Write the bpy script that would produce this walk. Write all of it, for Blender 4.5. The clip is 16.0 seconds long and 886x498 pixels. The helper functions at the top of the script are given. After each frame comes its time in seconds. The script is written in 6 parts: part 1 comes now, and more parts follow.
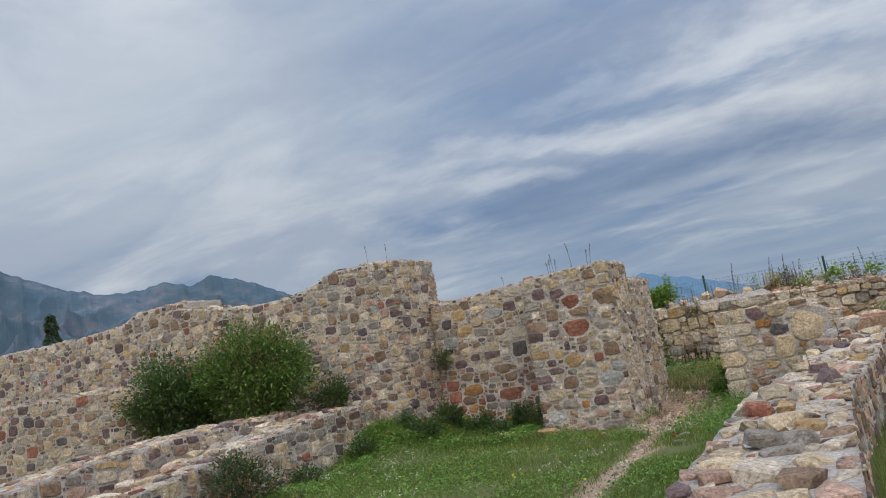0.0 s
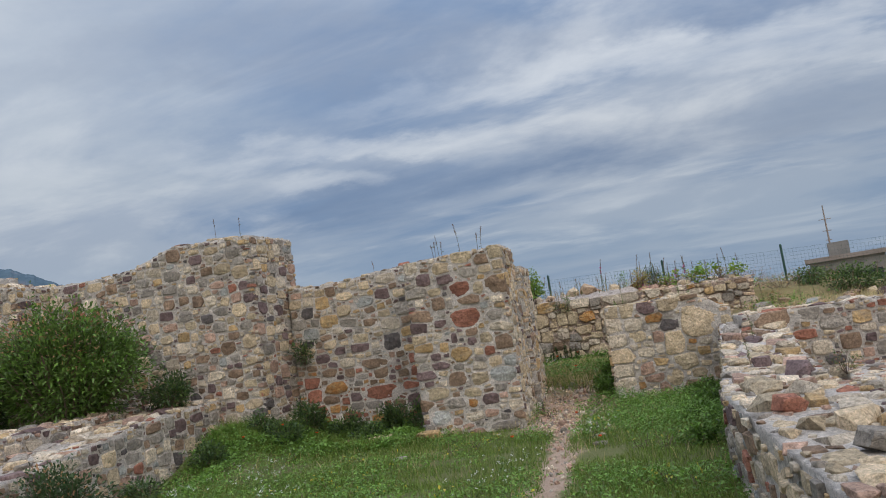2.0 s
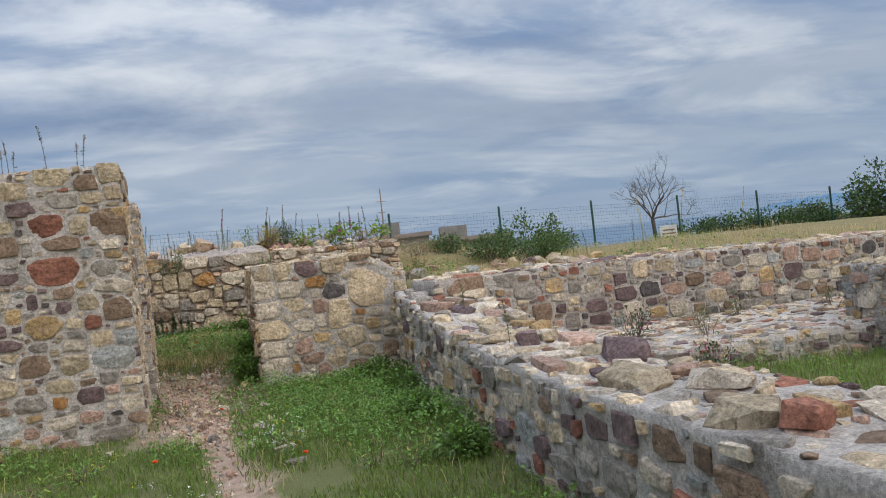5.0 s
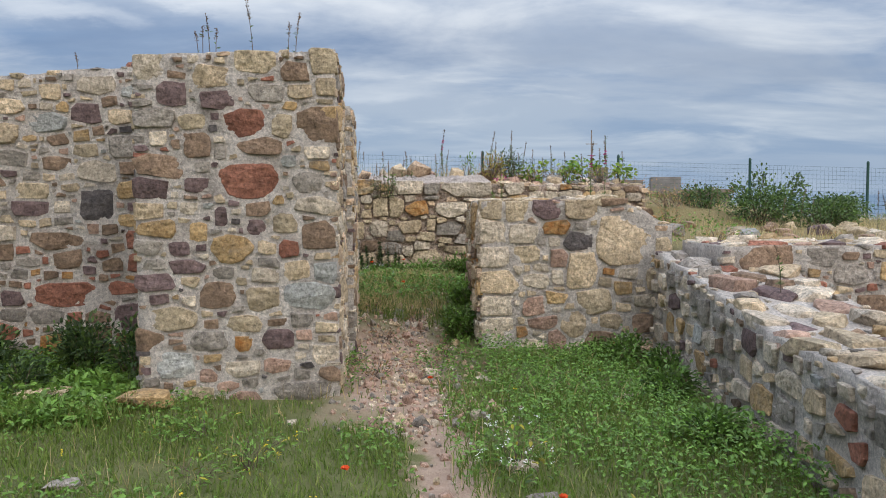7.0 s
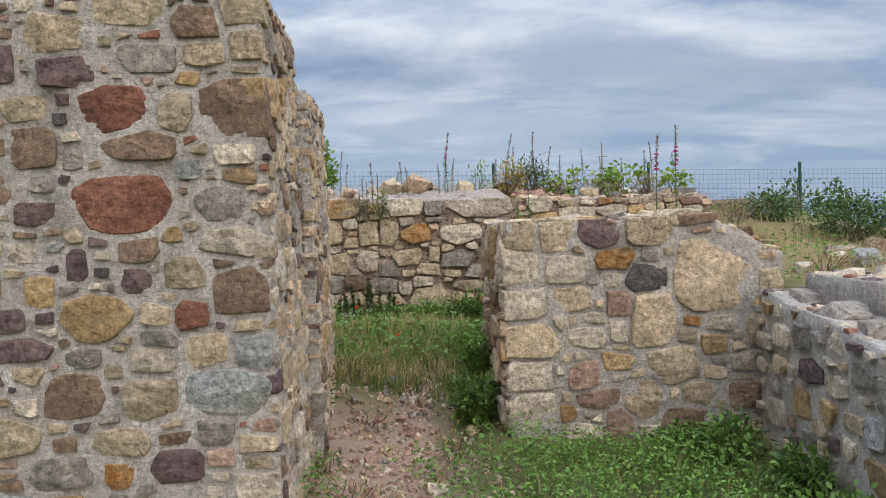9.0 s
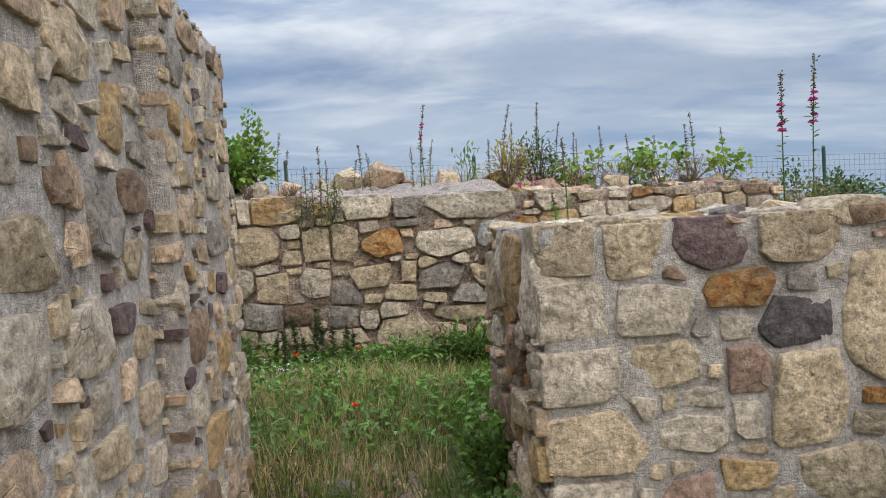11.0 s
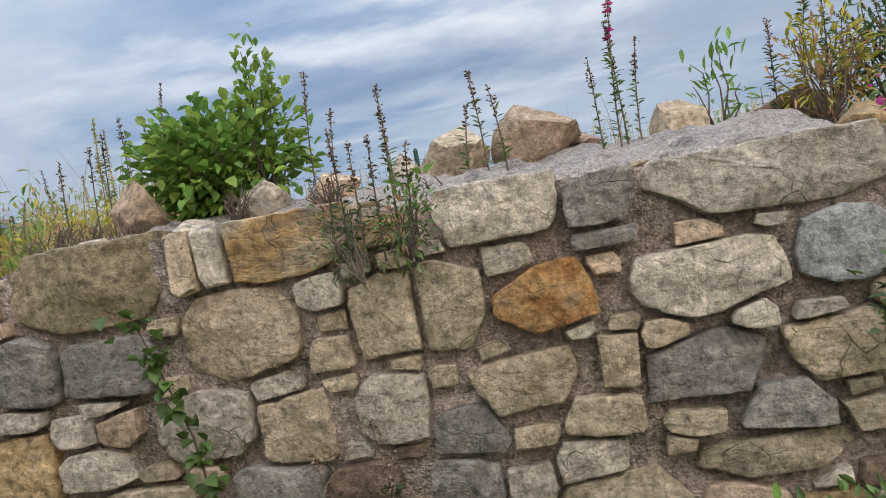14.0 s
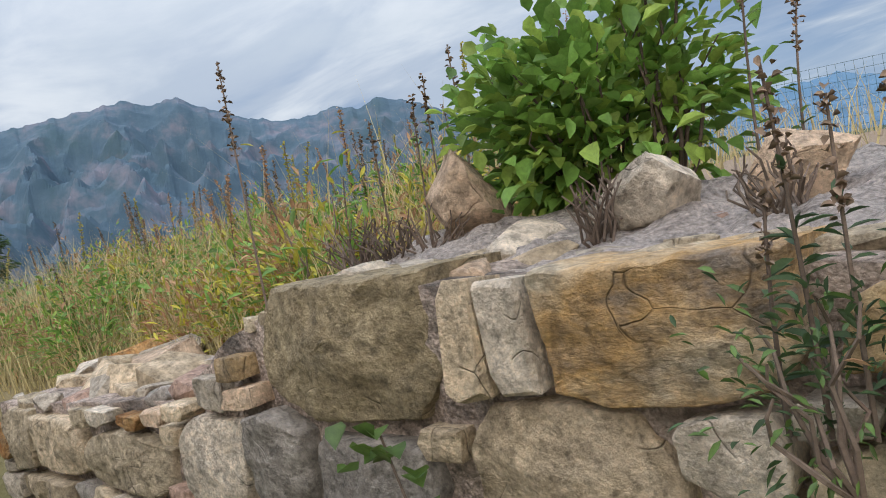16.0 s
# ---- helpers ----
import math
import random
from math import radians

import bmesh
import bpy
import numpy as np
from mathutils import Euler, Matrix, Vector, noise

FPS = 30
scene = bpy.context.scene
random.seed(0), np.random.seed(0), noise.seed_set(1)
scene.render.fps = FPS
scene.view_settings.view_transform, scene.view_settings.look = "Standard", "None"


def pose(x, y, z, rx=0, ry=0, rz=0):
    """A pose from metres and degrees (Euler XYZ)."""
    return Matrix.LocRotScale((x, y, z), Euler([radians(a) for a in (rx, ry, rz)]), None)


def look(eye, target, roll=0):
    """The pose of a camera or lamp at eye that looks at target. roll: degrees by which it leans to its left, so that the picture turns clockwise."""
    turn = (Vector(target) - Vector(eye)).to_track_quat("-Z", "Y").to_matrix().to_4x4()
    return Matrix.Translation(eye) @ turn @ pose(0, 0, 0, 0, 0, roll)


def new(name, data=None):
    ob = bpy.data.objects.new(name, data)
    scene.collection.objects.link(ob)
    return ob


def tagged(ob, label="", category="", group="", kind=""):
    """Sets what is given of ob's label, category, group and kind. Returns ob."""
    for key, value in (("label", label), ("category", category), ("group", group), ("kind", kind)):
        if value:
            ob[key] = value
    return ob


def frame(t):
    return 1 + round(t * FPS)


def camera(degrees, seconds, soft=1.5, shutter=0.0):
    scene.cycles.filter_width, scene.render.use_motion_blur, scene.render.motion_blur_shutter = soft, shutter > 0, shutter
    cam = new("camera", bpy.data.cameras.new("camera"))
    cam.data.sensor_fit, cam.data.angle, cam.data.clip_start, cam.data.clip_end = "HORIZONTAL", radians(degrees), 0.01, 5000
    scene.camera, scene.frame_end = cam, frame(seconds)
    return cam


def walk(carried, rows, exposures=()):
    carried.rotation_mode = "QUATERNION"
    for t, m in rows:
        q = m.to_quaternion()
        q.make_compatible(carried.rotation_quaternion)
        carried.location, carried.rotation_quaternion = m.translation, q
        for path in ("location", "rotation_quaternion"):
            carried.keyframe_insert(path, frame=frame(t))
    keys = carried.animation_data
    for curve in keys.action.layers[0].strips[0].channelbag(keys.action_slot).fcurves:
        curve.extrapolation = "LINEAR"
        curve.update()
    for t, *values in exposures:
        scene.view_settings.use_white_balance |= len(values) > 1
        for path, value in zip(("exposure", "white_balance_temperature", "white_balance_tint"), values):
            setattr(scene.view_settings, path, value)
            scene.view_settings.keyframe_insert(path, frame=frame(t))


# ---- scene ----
import collections

cam = camera(59.4, 16.0, soft=1.0)
PATH = [
    (0, (3.055, -10.88, 1.346), (2.157, -9.115, 1.625), -9.8),
    (0.5, (2.754, -10.641, 1.373), (1.918, -8.846, 1.66), -9.6),
    (1, (2.319, -10.459, 1.337), (1.593, -8.615, 1.609), -8.7),
    (1.5, (1.913, -10.221, 1.408), (1.3, -8.333, 1.65), -8.7),
    (2, (1.539, -9.918, 1.353), (1.096, -7.979, 1.561), -8.8),
    (2.5, (1.211, -9.561, 1.348), (0.999, -7.579, 1.501), -8.2),
    (3, (0.863, -9.157, 1.368), (0.863, -7.16, 1.475), -7.9),
    (3.5, (0.568, -8.709, 1.334), (0.789, -6.724, 1.432), -8.2),
    (4, (0.361, -8.29, 1.384), (0.867, -6.357, 1.464), -8.4),
    (4.2, (0.37, -8.057, 1.379), (0.981, -6.154, 1.445), -8.5),
    (6.3, (0.398, -5.9, 1.311), (0.915, -3.973, 1.178), -1.3),
    (6.5, (0.362, -5.716, 1.309), (0.769, -3.762, 1.18), -1.1),
    (7, (0.306, -5.251, 1.366), (0.459, -3.262, 1.23), -0.5),
    (7.5, (0.355, -4.757, 1.367), (0.377, -2.762, 1.234), -0.4),
    (8, (0.368, -4.239, 1.358), (0.439, -2.244, 1.239), -0.9),
    (8.5, (0.466, -3.699, 1.348), (0.595, -1.705, 1.255), -1.9),
    (9, (0.492, -3.153, 1.384), (0.623, -1.159, 1.297), -2.3),
    (9.5, (0.509, -2.626, 1.385), (0.681, -0.635, 1.308), -3.5),
    (9.7, (0.523, -2.437, 1.374), (0.715, -0.448, 1.301), -3.7),
    (11.8, (0.674, -0.158, 1.387), (0.875, 1.829, 1.28), -3.6),
    (12, (0.7, 0.065, 1.385), (0.876, 2.054, 1.274), -4.0),
    (12.5, (0.75, 0.641, 1.391), (0.843, 2.637, 1.29), -5.2),
    (13, (0.758, 1.155, 1.407), (0.763, 3.154, 1.331), -7.0),
    (13.5, (0.748, 1.657, 1.433), (0.662, 3.654, 1.366), -8.7),
    (14, (0.736, 2.159, 1.467), (0.492, 4.143, 1.398), -10.3),
    (14.5, (0.66, 2.593, 1.537), (0.163, 4.529, 1.46), -11.4),
    (15, (0.582, 2.896, 1.617), (-0.206, 4.731, 1.517), -11.6),
    (15.5, (0.558, 3.189, 1.671), (-0.508, 4.877, 1.554), -11.7),
    (16, (0.477, 3.421, 1.684), (-0.843, 4.919, 1.576), -11.0),
]
walk(cam, [(t, look(eye, target, roll)) for t, eye, target, roll in PATH],
     exposures=((0, -0.35), (4.2, -0.25), (6.3, 0.0), (16, 0.08)))

# ---------------------------------------------------------------- light and sky
world = bpy.data.worlds.new("world")
scene.world = world
world.use_nodes = True
SUN_UP, SUN_TURN = 46, 148          # degrees: height, and bearing from +y towards +x


def sky_nodes():
    nt = world.node_tree
    nt.nodes.clear()
    N = nt.nodes.new
    L = nt.links.new
    out, bg = N("ShaderNodeOutputWorld"), N("ShaderNodeBackground")
    sky = N("ShaderNodeTexSky")
    sky.sky_type, sky.sun_disc = "NISHITA", False
    sky.sun_elevation, sky.sun_rotation = radians(SUN_UP), radians(SUN_TURN)
    sky.dust_density, sky.ozone_density = 3.0, 2.0
    tc, sep = N("ShaderNodeTexCoord"), N("ShaderNodeSeparateXYZ")
    L(tc.outputs["Generated"], sep.inputs[0])
    # a flat layer of cloud: the direction is carried to a plane overhead
    up = N("ShaderNodeMath"); up.operation = "MAXIMUM"; up.inputs[1].default_value = 0.0
    L(sep.outputs[2], up.inputs[0])
    add = N("ShaderNodeMath"); add.operation = "ADD"; add.inputs[1].default_value = 0.16
    L(up.outputs[0], add.inputs[0])
    dv = N("ShaderNodeVectorMath"); dv.operation = "DIVIDE"
    cmb = N("ShaderNodeCombineXYZ")
    for i in range(3):
        L(add.outputs[0], cmb.inputs[i])
    L(tc.outputs["Generated"], dv.inputs[0]); L(cmb.outputs[0], dv.inputs[1])
    mp = N("ShaderNodeMapping")
    mp.inputs["Rotation"].default_value = (0, 0, radians(CLOUD_TURN))
    mp.inputs["Scale"].default_value = (0.62, 1.0, 0.0)
    mp.inputs["Location"].default_value = CLOUD_AT
    L(dv.outputs[0], mp.inputs[0])

    def cloud(scale, detail, rough, lo, hi, warp):
        n = N("ShaderNodeTexNoise")
        n.inputs["Scale"].default_value, n.inputs["Detail"].default_value = scale, detail
        n.inputs["Roughness"].default_value, n.inputs["Distortion"].default_value = rough, warp
        L(mp.outputs[0], n.inputs["Vector"])
        r = N("ShaderNodeMapRange"); r.interpolation_type = "SMOOTHSTEP"
        r.inputs[1].default_value, r.inputs[2].default_value = lo, hi
        L(n.outputs["Fac"], r.inputs[0])
        return r.outputs[0]

    def mix(fac, a, b):
        m = N("ShaderNodeMix"); m.data_type = "RGBA"
        for s, v in ((m.inputs["Factor"], fac), (m.inputs["A"], a), (m.inputs["B"], b)):
            if isinstance(v, (tuple, float)):
                s.default_value = v
            else:
                L(v, s)
        return m.outputs["Result"]

    bulk = cloud(1.05, 9, 0.56, 0.355, 0.585, 0.35)
    bright = cloud(1.5, 9, 0.57, 0.46, 0.70, 0.45)
    blue = (0.18, 0.27, 0.435, 1)
    grey = (0.385, 0.445, 0.545, 1)
    white = (0.65, 0.685, 0.73, 1)
    c = mix(bulk, blue, grey)
    c = mix(bright, c, white)
    # long drawn-out banks of cloud, some dark and some bright, in the same plane
    wn = N("ShaderNodeTexNoise")
    wn.inputs["Scale"].default_value, wn.inputs["Detail"].default_value, wn.inputs["Roughness"].default_value = 1.3, 7, 0.6
    L(dv.outputs[0], wn.inputs["Vector"])
    ws = N("ShaderNodeVectorMath"); ws.operation = "MULTIPLY_ADD"
    ws.inputs[1].default_value, ws.inputs[2].default_value = (1.0, 1.0, 0), (-0.5, -0.5, 0)
    L(wn.outputs["Color"], ws.inputs[0])
    flat = N("ShaderNodeVectorMath"); flat.operation = "MULTIPLY"; flat.inputs[1].default_value = (1, 1, 0)
    L(dv.outputs[0], flat.inputs[0])
    wd = N("ShaderNodeVectorMath"); L(ws.outputs[0], wd.inputs[0]); L(flat.outputs[0], wd.inputs[1])
    fibre = N("ShaderNodeMapRange")
    fibre.inputs[1].default_value, fibre.inputs[2].default_value, fibre.inputs[3].default_value, fibre.inputs[4].default_value = 0.33, 0.62, 0.25, 1.0
    fn = N("ShaderNodeTexNoise")
    fn.inputs["Scale"].default_value, fn.inputs["Detail"].default_value, fn.inputs["Roughness"].default_value = 2.6, 9, 0.6
    L(mp.outputs[0], fn.inputs["Vector"]); L(fn.outputs["Fac"], fibre.inputs[0])
    for x, y, long, wide, turn, tone, amount in CLOUD_BANKS:
        pm = N("ShaderNodeMapping"); pm.vector_type = "TEXTURE"
        pm.inputs["Location"].default_value, pm.inputs["Rotation"].default_value, pm.inputs["Scale"].default_value = (x, y, 0), (0, 0, radians(turn)), (long, wide, 1)
        L(wd.outputs[0], pm.inputs[0])
        ln = N("ShaderNodeVectorMath"); ln.operation = "LENGTH"; L(pm.outputs[0], ln.inputs[0])
        r = N("ShaderNodeMapRange"); r.interpolation_type = "SMOOTHSTEP"
        r.inputs[1].default_value, r.inputs[2].default_value, r.inputs[3].default_value, r.inputs[4].default_value = 0.25, 1.25, amount, 0.0
        L(ln.outputs["Value"], r.inputs[0])
        ml = N("ShaderNodeMath"); ml.operation = "MULTIPLY"; L(r.outputs[0], ml.inputs[0]); L(fibre.outputs[0], ml.inputs[1])
        c = mix(ml.outputs[0], c, {"dark": (0.165, 0.235, 0.375, 1), "slate": (0.27, 0.325, 0.43, 1), "bright": (0.70, 0.735, 0.78, 1), "milk": (0.50, 0.555, 0.615, 1)}[tone])
    # haze low over the sea
    hz = N("ShaderNodeMapRange"); hz.interpolation_type = "SMOOTHSTEP"
    hz.inputs[1].default_value, hz.inputs[2].default_value = 0.0, 0.17
    hz.inputs[3].default_value, hz.inputs[4].default_value = 0.8, 0.0
    L(sep.outputs[2], hz.inputs[0])
    c = mix(hz.outputs[0], c, (0.30, 0.405, 0.56, 1))
    # a thick overcast overhead, where most of the light comes from
    top = N("ShaderNodeMapRange"); top.interpolation_type = "SMOOTHSTEP"
    top.inputs[1].default_value, top.inputs[2].default_value = 0.44, 0.8
    top.inputs[3].default_value, top.inputs[4].default_value = 1.0, 3.3
    L(sep.outputs[2], top.inputs[0])
    # the cloud is thinner and lighter away from the horizon
    mid_sky = N("ShaderNodeMapRange"); mid_sky.interpolation_type = "SMOOTHSTEP"
    mid_sky.inputs[1].default_value, mid_sky.inputs[2].default_value = 0.12, 0.42
    mid_sky.inputs[3].default_value, mid_sky.inputs[4].default_value = 1.0, 1.25
    L(sep.outputs[2], mid_sky.inputs[0])
    both = N("ShaderNodeMath"); both.operation = "MULTIPLY"
    L(top.outputs[0], both.inputs[0]); L(mid_sky.outputs[0], both.inputs[1])
    vm = N("ShaderNodeVectorMath"); vm.operation = "SCALE"
    L(c, vm.inputs[0]); L(both.outputs[0], vm.inputs["Scale"])
    # the clear sky behind the clouds
    sc = N("ShaderNodeVectorMath"); sc.operation = "SCALE"; sc.inputs["Scale"].default_value = 0.02
    L(sky.outputs[0], sc.inputs[0])
    ad = N("ShaderNodeVectorMath"); ad.operation = "ADD"
    L(vm.outputs[0], ad.inputs[0]); L(sc.outputs[0], ad.inputs[1])
    L(ad.outputs[0], bg.inputs[0])
    bg.inputs[1].default_value = 1.0
    L(bg.outputs[0], out.inputs[0])


CLOUD_TURN, CLOUD_AT = 35, (0.3, 0.15, 0)
# place in the cloud plane, half length, half width, turn, tone, amount
CLOUD_BANKS = (
    (-1.5, 1.5, 1.1, 0.75, 40, "milk", 0.75), (1.2, 2.9, 1.6, 0.35, 12, "slate", 0.6), (-0.5, 2.78, 0.95, 0.3, -4, "dark", 1.0), (-0.55, 1.75, 0.9, 0.16, 25, "slate", 0.7),
    (-0.75, 2.25, 0.55, 0.13, 38, "bright", 0.9), (0.05, 2.06, 0.6, 0.16, 4, "bright", 0.95), (0.85, 2.3, 0.7, 0.13, 12, "bright", 0.7), (1.6, 2.0, 0.6, 0.12, 20, "bright", 0.6),
    (0.45, 1.86, 0.5, 0.14, 0, "dark", 0.9), (1.15, 2.12, 0.5, 0.1, 15, "dark", 0.6), (0.0, 3.3, 0.3, 0.2, 0, "bright", 0.55), (-0.95, 2.5, 0.25, 0.12, 45, "bright", 0.6))
sky_nodes()
sun = new("sun", bpy.data.lights.new("sun", "SUN"))
sun.data.energy, sun.data.angle, sun.data.color = 2.3, radians(95), (1.0, 0.89, 0.74)
sun_way = Vector((math.sin(radians(SUN_TURN)) * math.cos(radians(SUN_UP)), math.cos(radians(SUN_TURN)) * math.cos(radians(SUN_UP)), math.sin(radians(SUN_UP))))
sun.matrix_world = look(sun_way * 40, (0, 0, 0))

# ---------------------------------------------------------------- materials
MATS = {}


def material(name, colours, scale=6.0, rough=0.9, bump=0.3, bump_scale=40.0, stain=None, stain_scale=1.5, vary=0.25, coords="Object", stain_amount=0.6, stretch=None, spec=0.3, speckle=0.3, cracks=False, through_light=0.0, pits=0.0, grain=0.0):
    """A surface of two or three colours mixed by noise, with finer relief, stains and a change from piece to piece."""
    m = bpy.data.materials.new(name)
    m.use_nodes = True
    nt = m.node_tree
    N, L = nt.nodes.new, nt.links.new
    b = nt.nodes["Principled BSDF"]
    tc, info, geo = N("ShaderNodeTexCoord"), N("ShaderNodeObjectInfo"), N("ShaderNodeNewGeometry")
    off = N("ShaderNodeMath"); off.operation = "MULTIPLY_ADD"; off.inputs[1].default_value = 37.0
    L(info.outputs["Random"], off.inputs[0]); L(geo.outputs["Random Per Island"], off.inputs[2])
    rnd = N("ShaderNodeMath"); rnd.operation = "FRACT"
    L(off.outputs[0], rnd.inputs[0])
    vec = N("ShaderNodeVectorMath"); vec.operation = "ADD"
    sh = N("ShaderNodeVectorMath"); sh.operation = "SCALE"
    sh.inputs[0].default_value = (17, 31, 23)
    L(off.outputs[0], sh.inputs["Scale"])
    L(geo.outputs["Position"], vec.inputs[0])
    L(sh.outputs[0], vec.inputs[1])
    v = vec.outputs[0]
    if stretch:
        mp = N("ShaderNodeMapping"); mp.inputs["Scale"].default_value = stretch
        L(v, mp.inputs[0]); v = mp.outputs[0]
    n = N("ShaderNodeTexNoise")
    n.inputs["Scale"].default_value, n.inputs["Detail"].default_value, n.inputs["Roughness"].default_value = scale, 8, 0.65
    L(v, n.inputs["Vector"])
    ramp = N("ShaderNodeValToRGB")
    els = ramp.color_ramp.elements
    els[0].position, els[1].position = 0.32, 0.68
    els[0].color, els[1].color = (*colours[0], 1), (*colours[-1], 1)
    if len(colours) == 3:
        els.new(0.5).color = (*colours[1], 1)
    L(n.outputs["Fac"], ramp.inputs[0])
    c = ramp.outputs[0]
    if stain:
        s = N("ShaderNodeTexNoise")
        s.inputs["Scale"].default_value, s.inputs["Detail"].default_value, s.inputs["Roughness"].default_value = stain_scale, 6, 0.7
        L(v, s.inputs["Vector"])
        r = N("ShaderNodeMapRange")
        r.inputs[1].default_value, r.inputs[2].default_value, r.inputs[4].default_value = 0.52, 0.66, stain_amount
        L(s.outputs["Fac"], r.inputs[0])
        mx = N("ShaderNodeMix"); mx.data_type = "RGBA"
        L(r.outputs[0], mx.inputs["Factor"]); L(c, mx.inputs["A"]); mx.inputs["B"].default_value = (*stain, 1)
        c = mx.outputs["Result"]
    # fine speckle and change from piece to piece
    hs = N("ShaderNodeHueSaturation")
    f = N("ShaderNodeTexNoise"); f.inputs["Scale"].default_value, f.inputs["Detail"].default_value = bump_scale * 1.7, 8; f.inputs["Roughness"].default_value = 0.75
    L(vec.outputs[0], f.inputs["Vector"])
    r2 = N("ShaderNodeMapRange"); r2.inputs[1].default_value, r2.inputs[2].default_value, r2.inputs[3].default_value, r2.inputs[4].default_value = 0.3, 0.7, 1 - speckle, 1 + speckle
    L(f.outputs["Fac"], r2.inputs[0])
    r3 = N("ShaderNodeMapRange"); r3.inputs[3].default_value, r3.inputs[4].default_value = 1 - vary, 1 + vary
    L(rnd.outputs[0], r3.inputs[0])
    ml = N("ShaderNodeMath"); ml.operation = "MULTIPLY"
    L(r2.outputs[0], ml.inputs[0]); L(r3.outputs[0], ml.inputs[1])
    if pits:
        # dark pores and pale lichen flecks
        for sc_, lo_, hi_, to_ in ((38.0, 0.53, 0.63, 0.42), (15.0, 0.56, 0.68, 1.45), (90.0, 0.52, 0.66, 0.55)):
            pn = N("ShaderNodeTexNoise"); pn.inputs["Scale"].default_value, pn.inputs["Detail"].default_value, pn.inputs["Roughness"].default_value = sc_, 6, 0.65
            L(vec.outputs[0], pn.inputs["Vector"])
            pr = N("ShaderNodeMapRange"); pr.inputs[1].default_value, pr.inputs[2].default_value, pr.inputs[3].default_value, pr.inputs[4].default_value = lo_, hi_, 1.0, to_
            pr.inputs[4].default_value = 1 + (to_ - 1) * pits
            L(pn.outputs["Fac"], pr.inputs[0])
            pm = N("ShaderNodeMath"); pm.operation = "MULTIPLY"
            L(ml.outputs[0], pm.inputs[0]); L(pr.outputs[0], pm.inputs[1])
            ml = pm
    L(ml.outputs[0], hs.inputs["Value"])
    L(c, hs.inputs["Color"])
    L(hs.outputs[0], b.inputs["Base Color"])
    b.inputs["Roughness"].default_value = rough
    b.inputs["Specular IOR Level"].default_value = spec
    if bump:
        bn = N("ShaderNodeTexNoise"); bn.inputs["Scale"].default_value, bn.inputs["Detail"].default_value, bn.inputs["Roughness"].default_value = bump_scale, 9, 0.68
        L(v, bn.inputs["Vector"])
        bp = N("ShaderNodeBump"); bp.inputs["Strength"].default_value, bp.inputs["Distance"].default_value = min(bump, 1), 0.04
        height = bn.outputs["Fac"]
        if grain:
            gv_ = N("ShaderNodeTexVoronoi"); gv_.inputs["Scale"].default_value = grain
            L(vec.outputs[0], gv_.inputs["Vector"])
            ga = N("ShaderNodeMath"); ga.operation = "MULTIPLY_ADD"; ga.inputs[1].default_value = -0.22
            L(gv_.outputs["Distance"], ga.inputs[0]); L(bn.outputs["Fac"], ga.inputs[2]); height = ga.outputs[0]
            gr = N("ShaderNodeMapRange"); gr.inputs[1].default_value, gr.inputs[2].default_value, gr.inputs[3].default_value, gr.inputs[4].default_value = 0.2, 0.75, 1.05, 0.84
            L(gv_.outputs["Distance"], gr.inputs[0])
            gm = N("ShaderNodeMath"); gm.operation = "MULTIPLY"
            L(ml.outputs[0], gm.inputs[0]); L(gr.outputs[0], gm.inputs[1]); L(gm.outputs[0], hs.inputs["Value"])
        if cracks:
            wp = N("ShaderNodeVectorMath"); wp.operation = "SCALE"; wp.inputs["Scale"].default_value = 0.12
            wn = N("ShaderNodeTexNoise"); wn.inputs["Scale"].default_value = 6
            L(v, wn.inputs["Vector"]); L(wn.outputs["Color"], wp.inputs[0])
            wa = N("ShaderNodeVectorMath"); L(wp.outputs[0], wa.inputs[0]); L(v, wa.inputs[1])
            vo = N("ShaderNodeTexVoronoi"); vo.feature = "DISTANCE_TO_EDGE"; vo.inputs["Scale"].default_value = 7
            L(wa.outputs[0], vo.inputs["Vector"])
            vr = N("ShaderNodeMapRange"); vr.inputs[1].default_value, vr.inputs[2].default_value, vr.inputs[3].default_value, vr.inputs[4].default_value = 0.0, 0.012, 0.6, 1.0
            L(vo.outputs["Distance"], vr.inputs[0])
            gate = N("ShaderNodeMapRange"); gate.inputs[1].default_value, gate.inputs[2].default_value = 0.53, 0.62
            L(wn.outputs["Fac"], gate.inputs[0])
            mxc = N("ShaderNodeMix"); L(gate.outputs[0], mxc.inputs[0]); mxc.inputs[2].default_value = 1.0; L(vr.outputs[0], mxc.inputs[3])
            mm = N("ShaderNodeMath"); mm.operation = "MULTIPLY"
            L(bn.outputs["Fac"], mm.inputs[0]); L(mxc.outputs[0], mm.inputs[1]); height = mm.outputs[0]
            ml2 = N("ShaderNodeMath"); ml2.operation = "MULTIPLY"
            L(ml.outputs[0], ml2.inputs[0]); L(mxc.outputs[0], ml2.inputs[1]); L(ml2.outputs[0], hs.inputs["Value"])
        L(height, bp.inputs["Height"]); L(bp.outputs[0], b.inputs["Normal"])
    if through_light:
        tr = N("ShaderNodeBsdfTranslucent"); L(hs.outputs[0], tr.inputs["Color"])
        ms = N("ShaderNodeMixShader"); ms.inputs[0].default_value = through_light
        L(b.outputs[0], ms.inputs[1]); L(tr.outputs[0], ms.inputs[2]); L(ms.outputs[0], nt.nodes["Material Output"].inputs["Surface"])
    MATS[name] = m
    return m


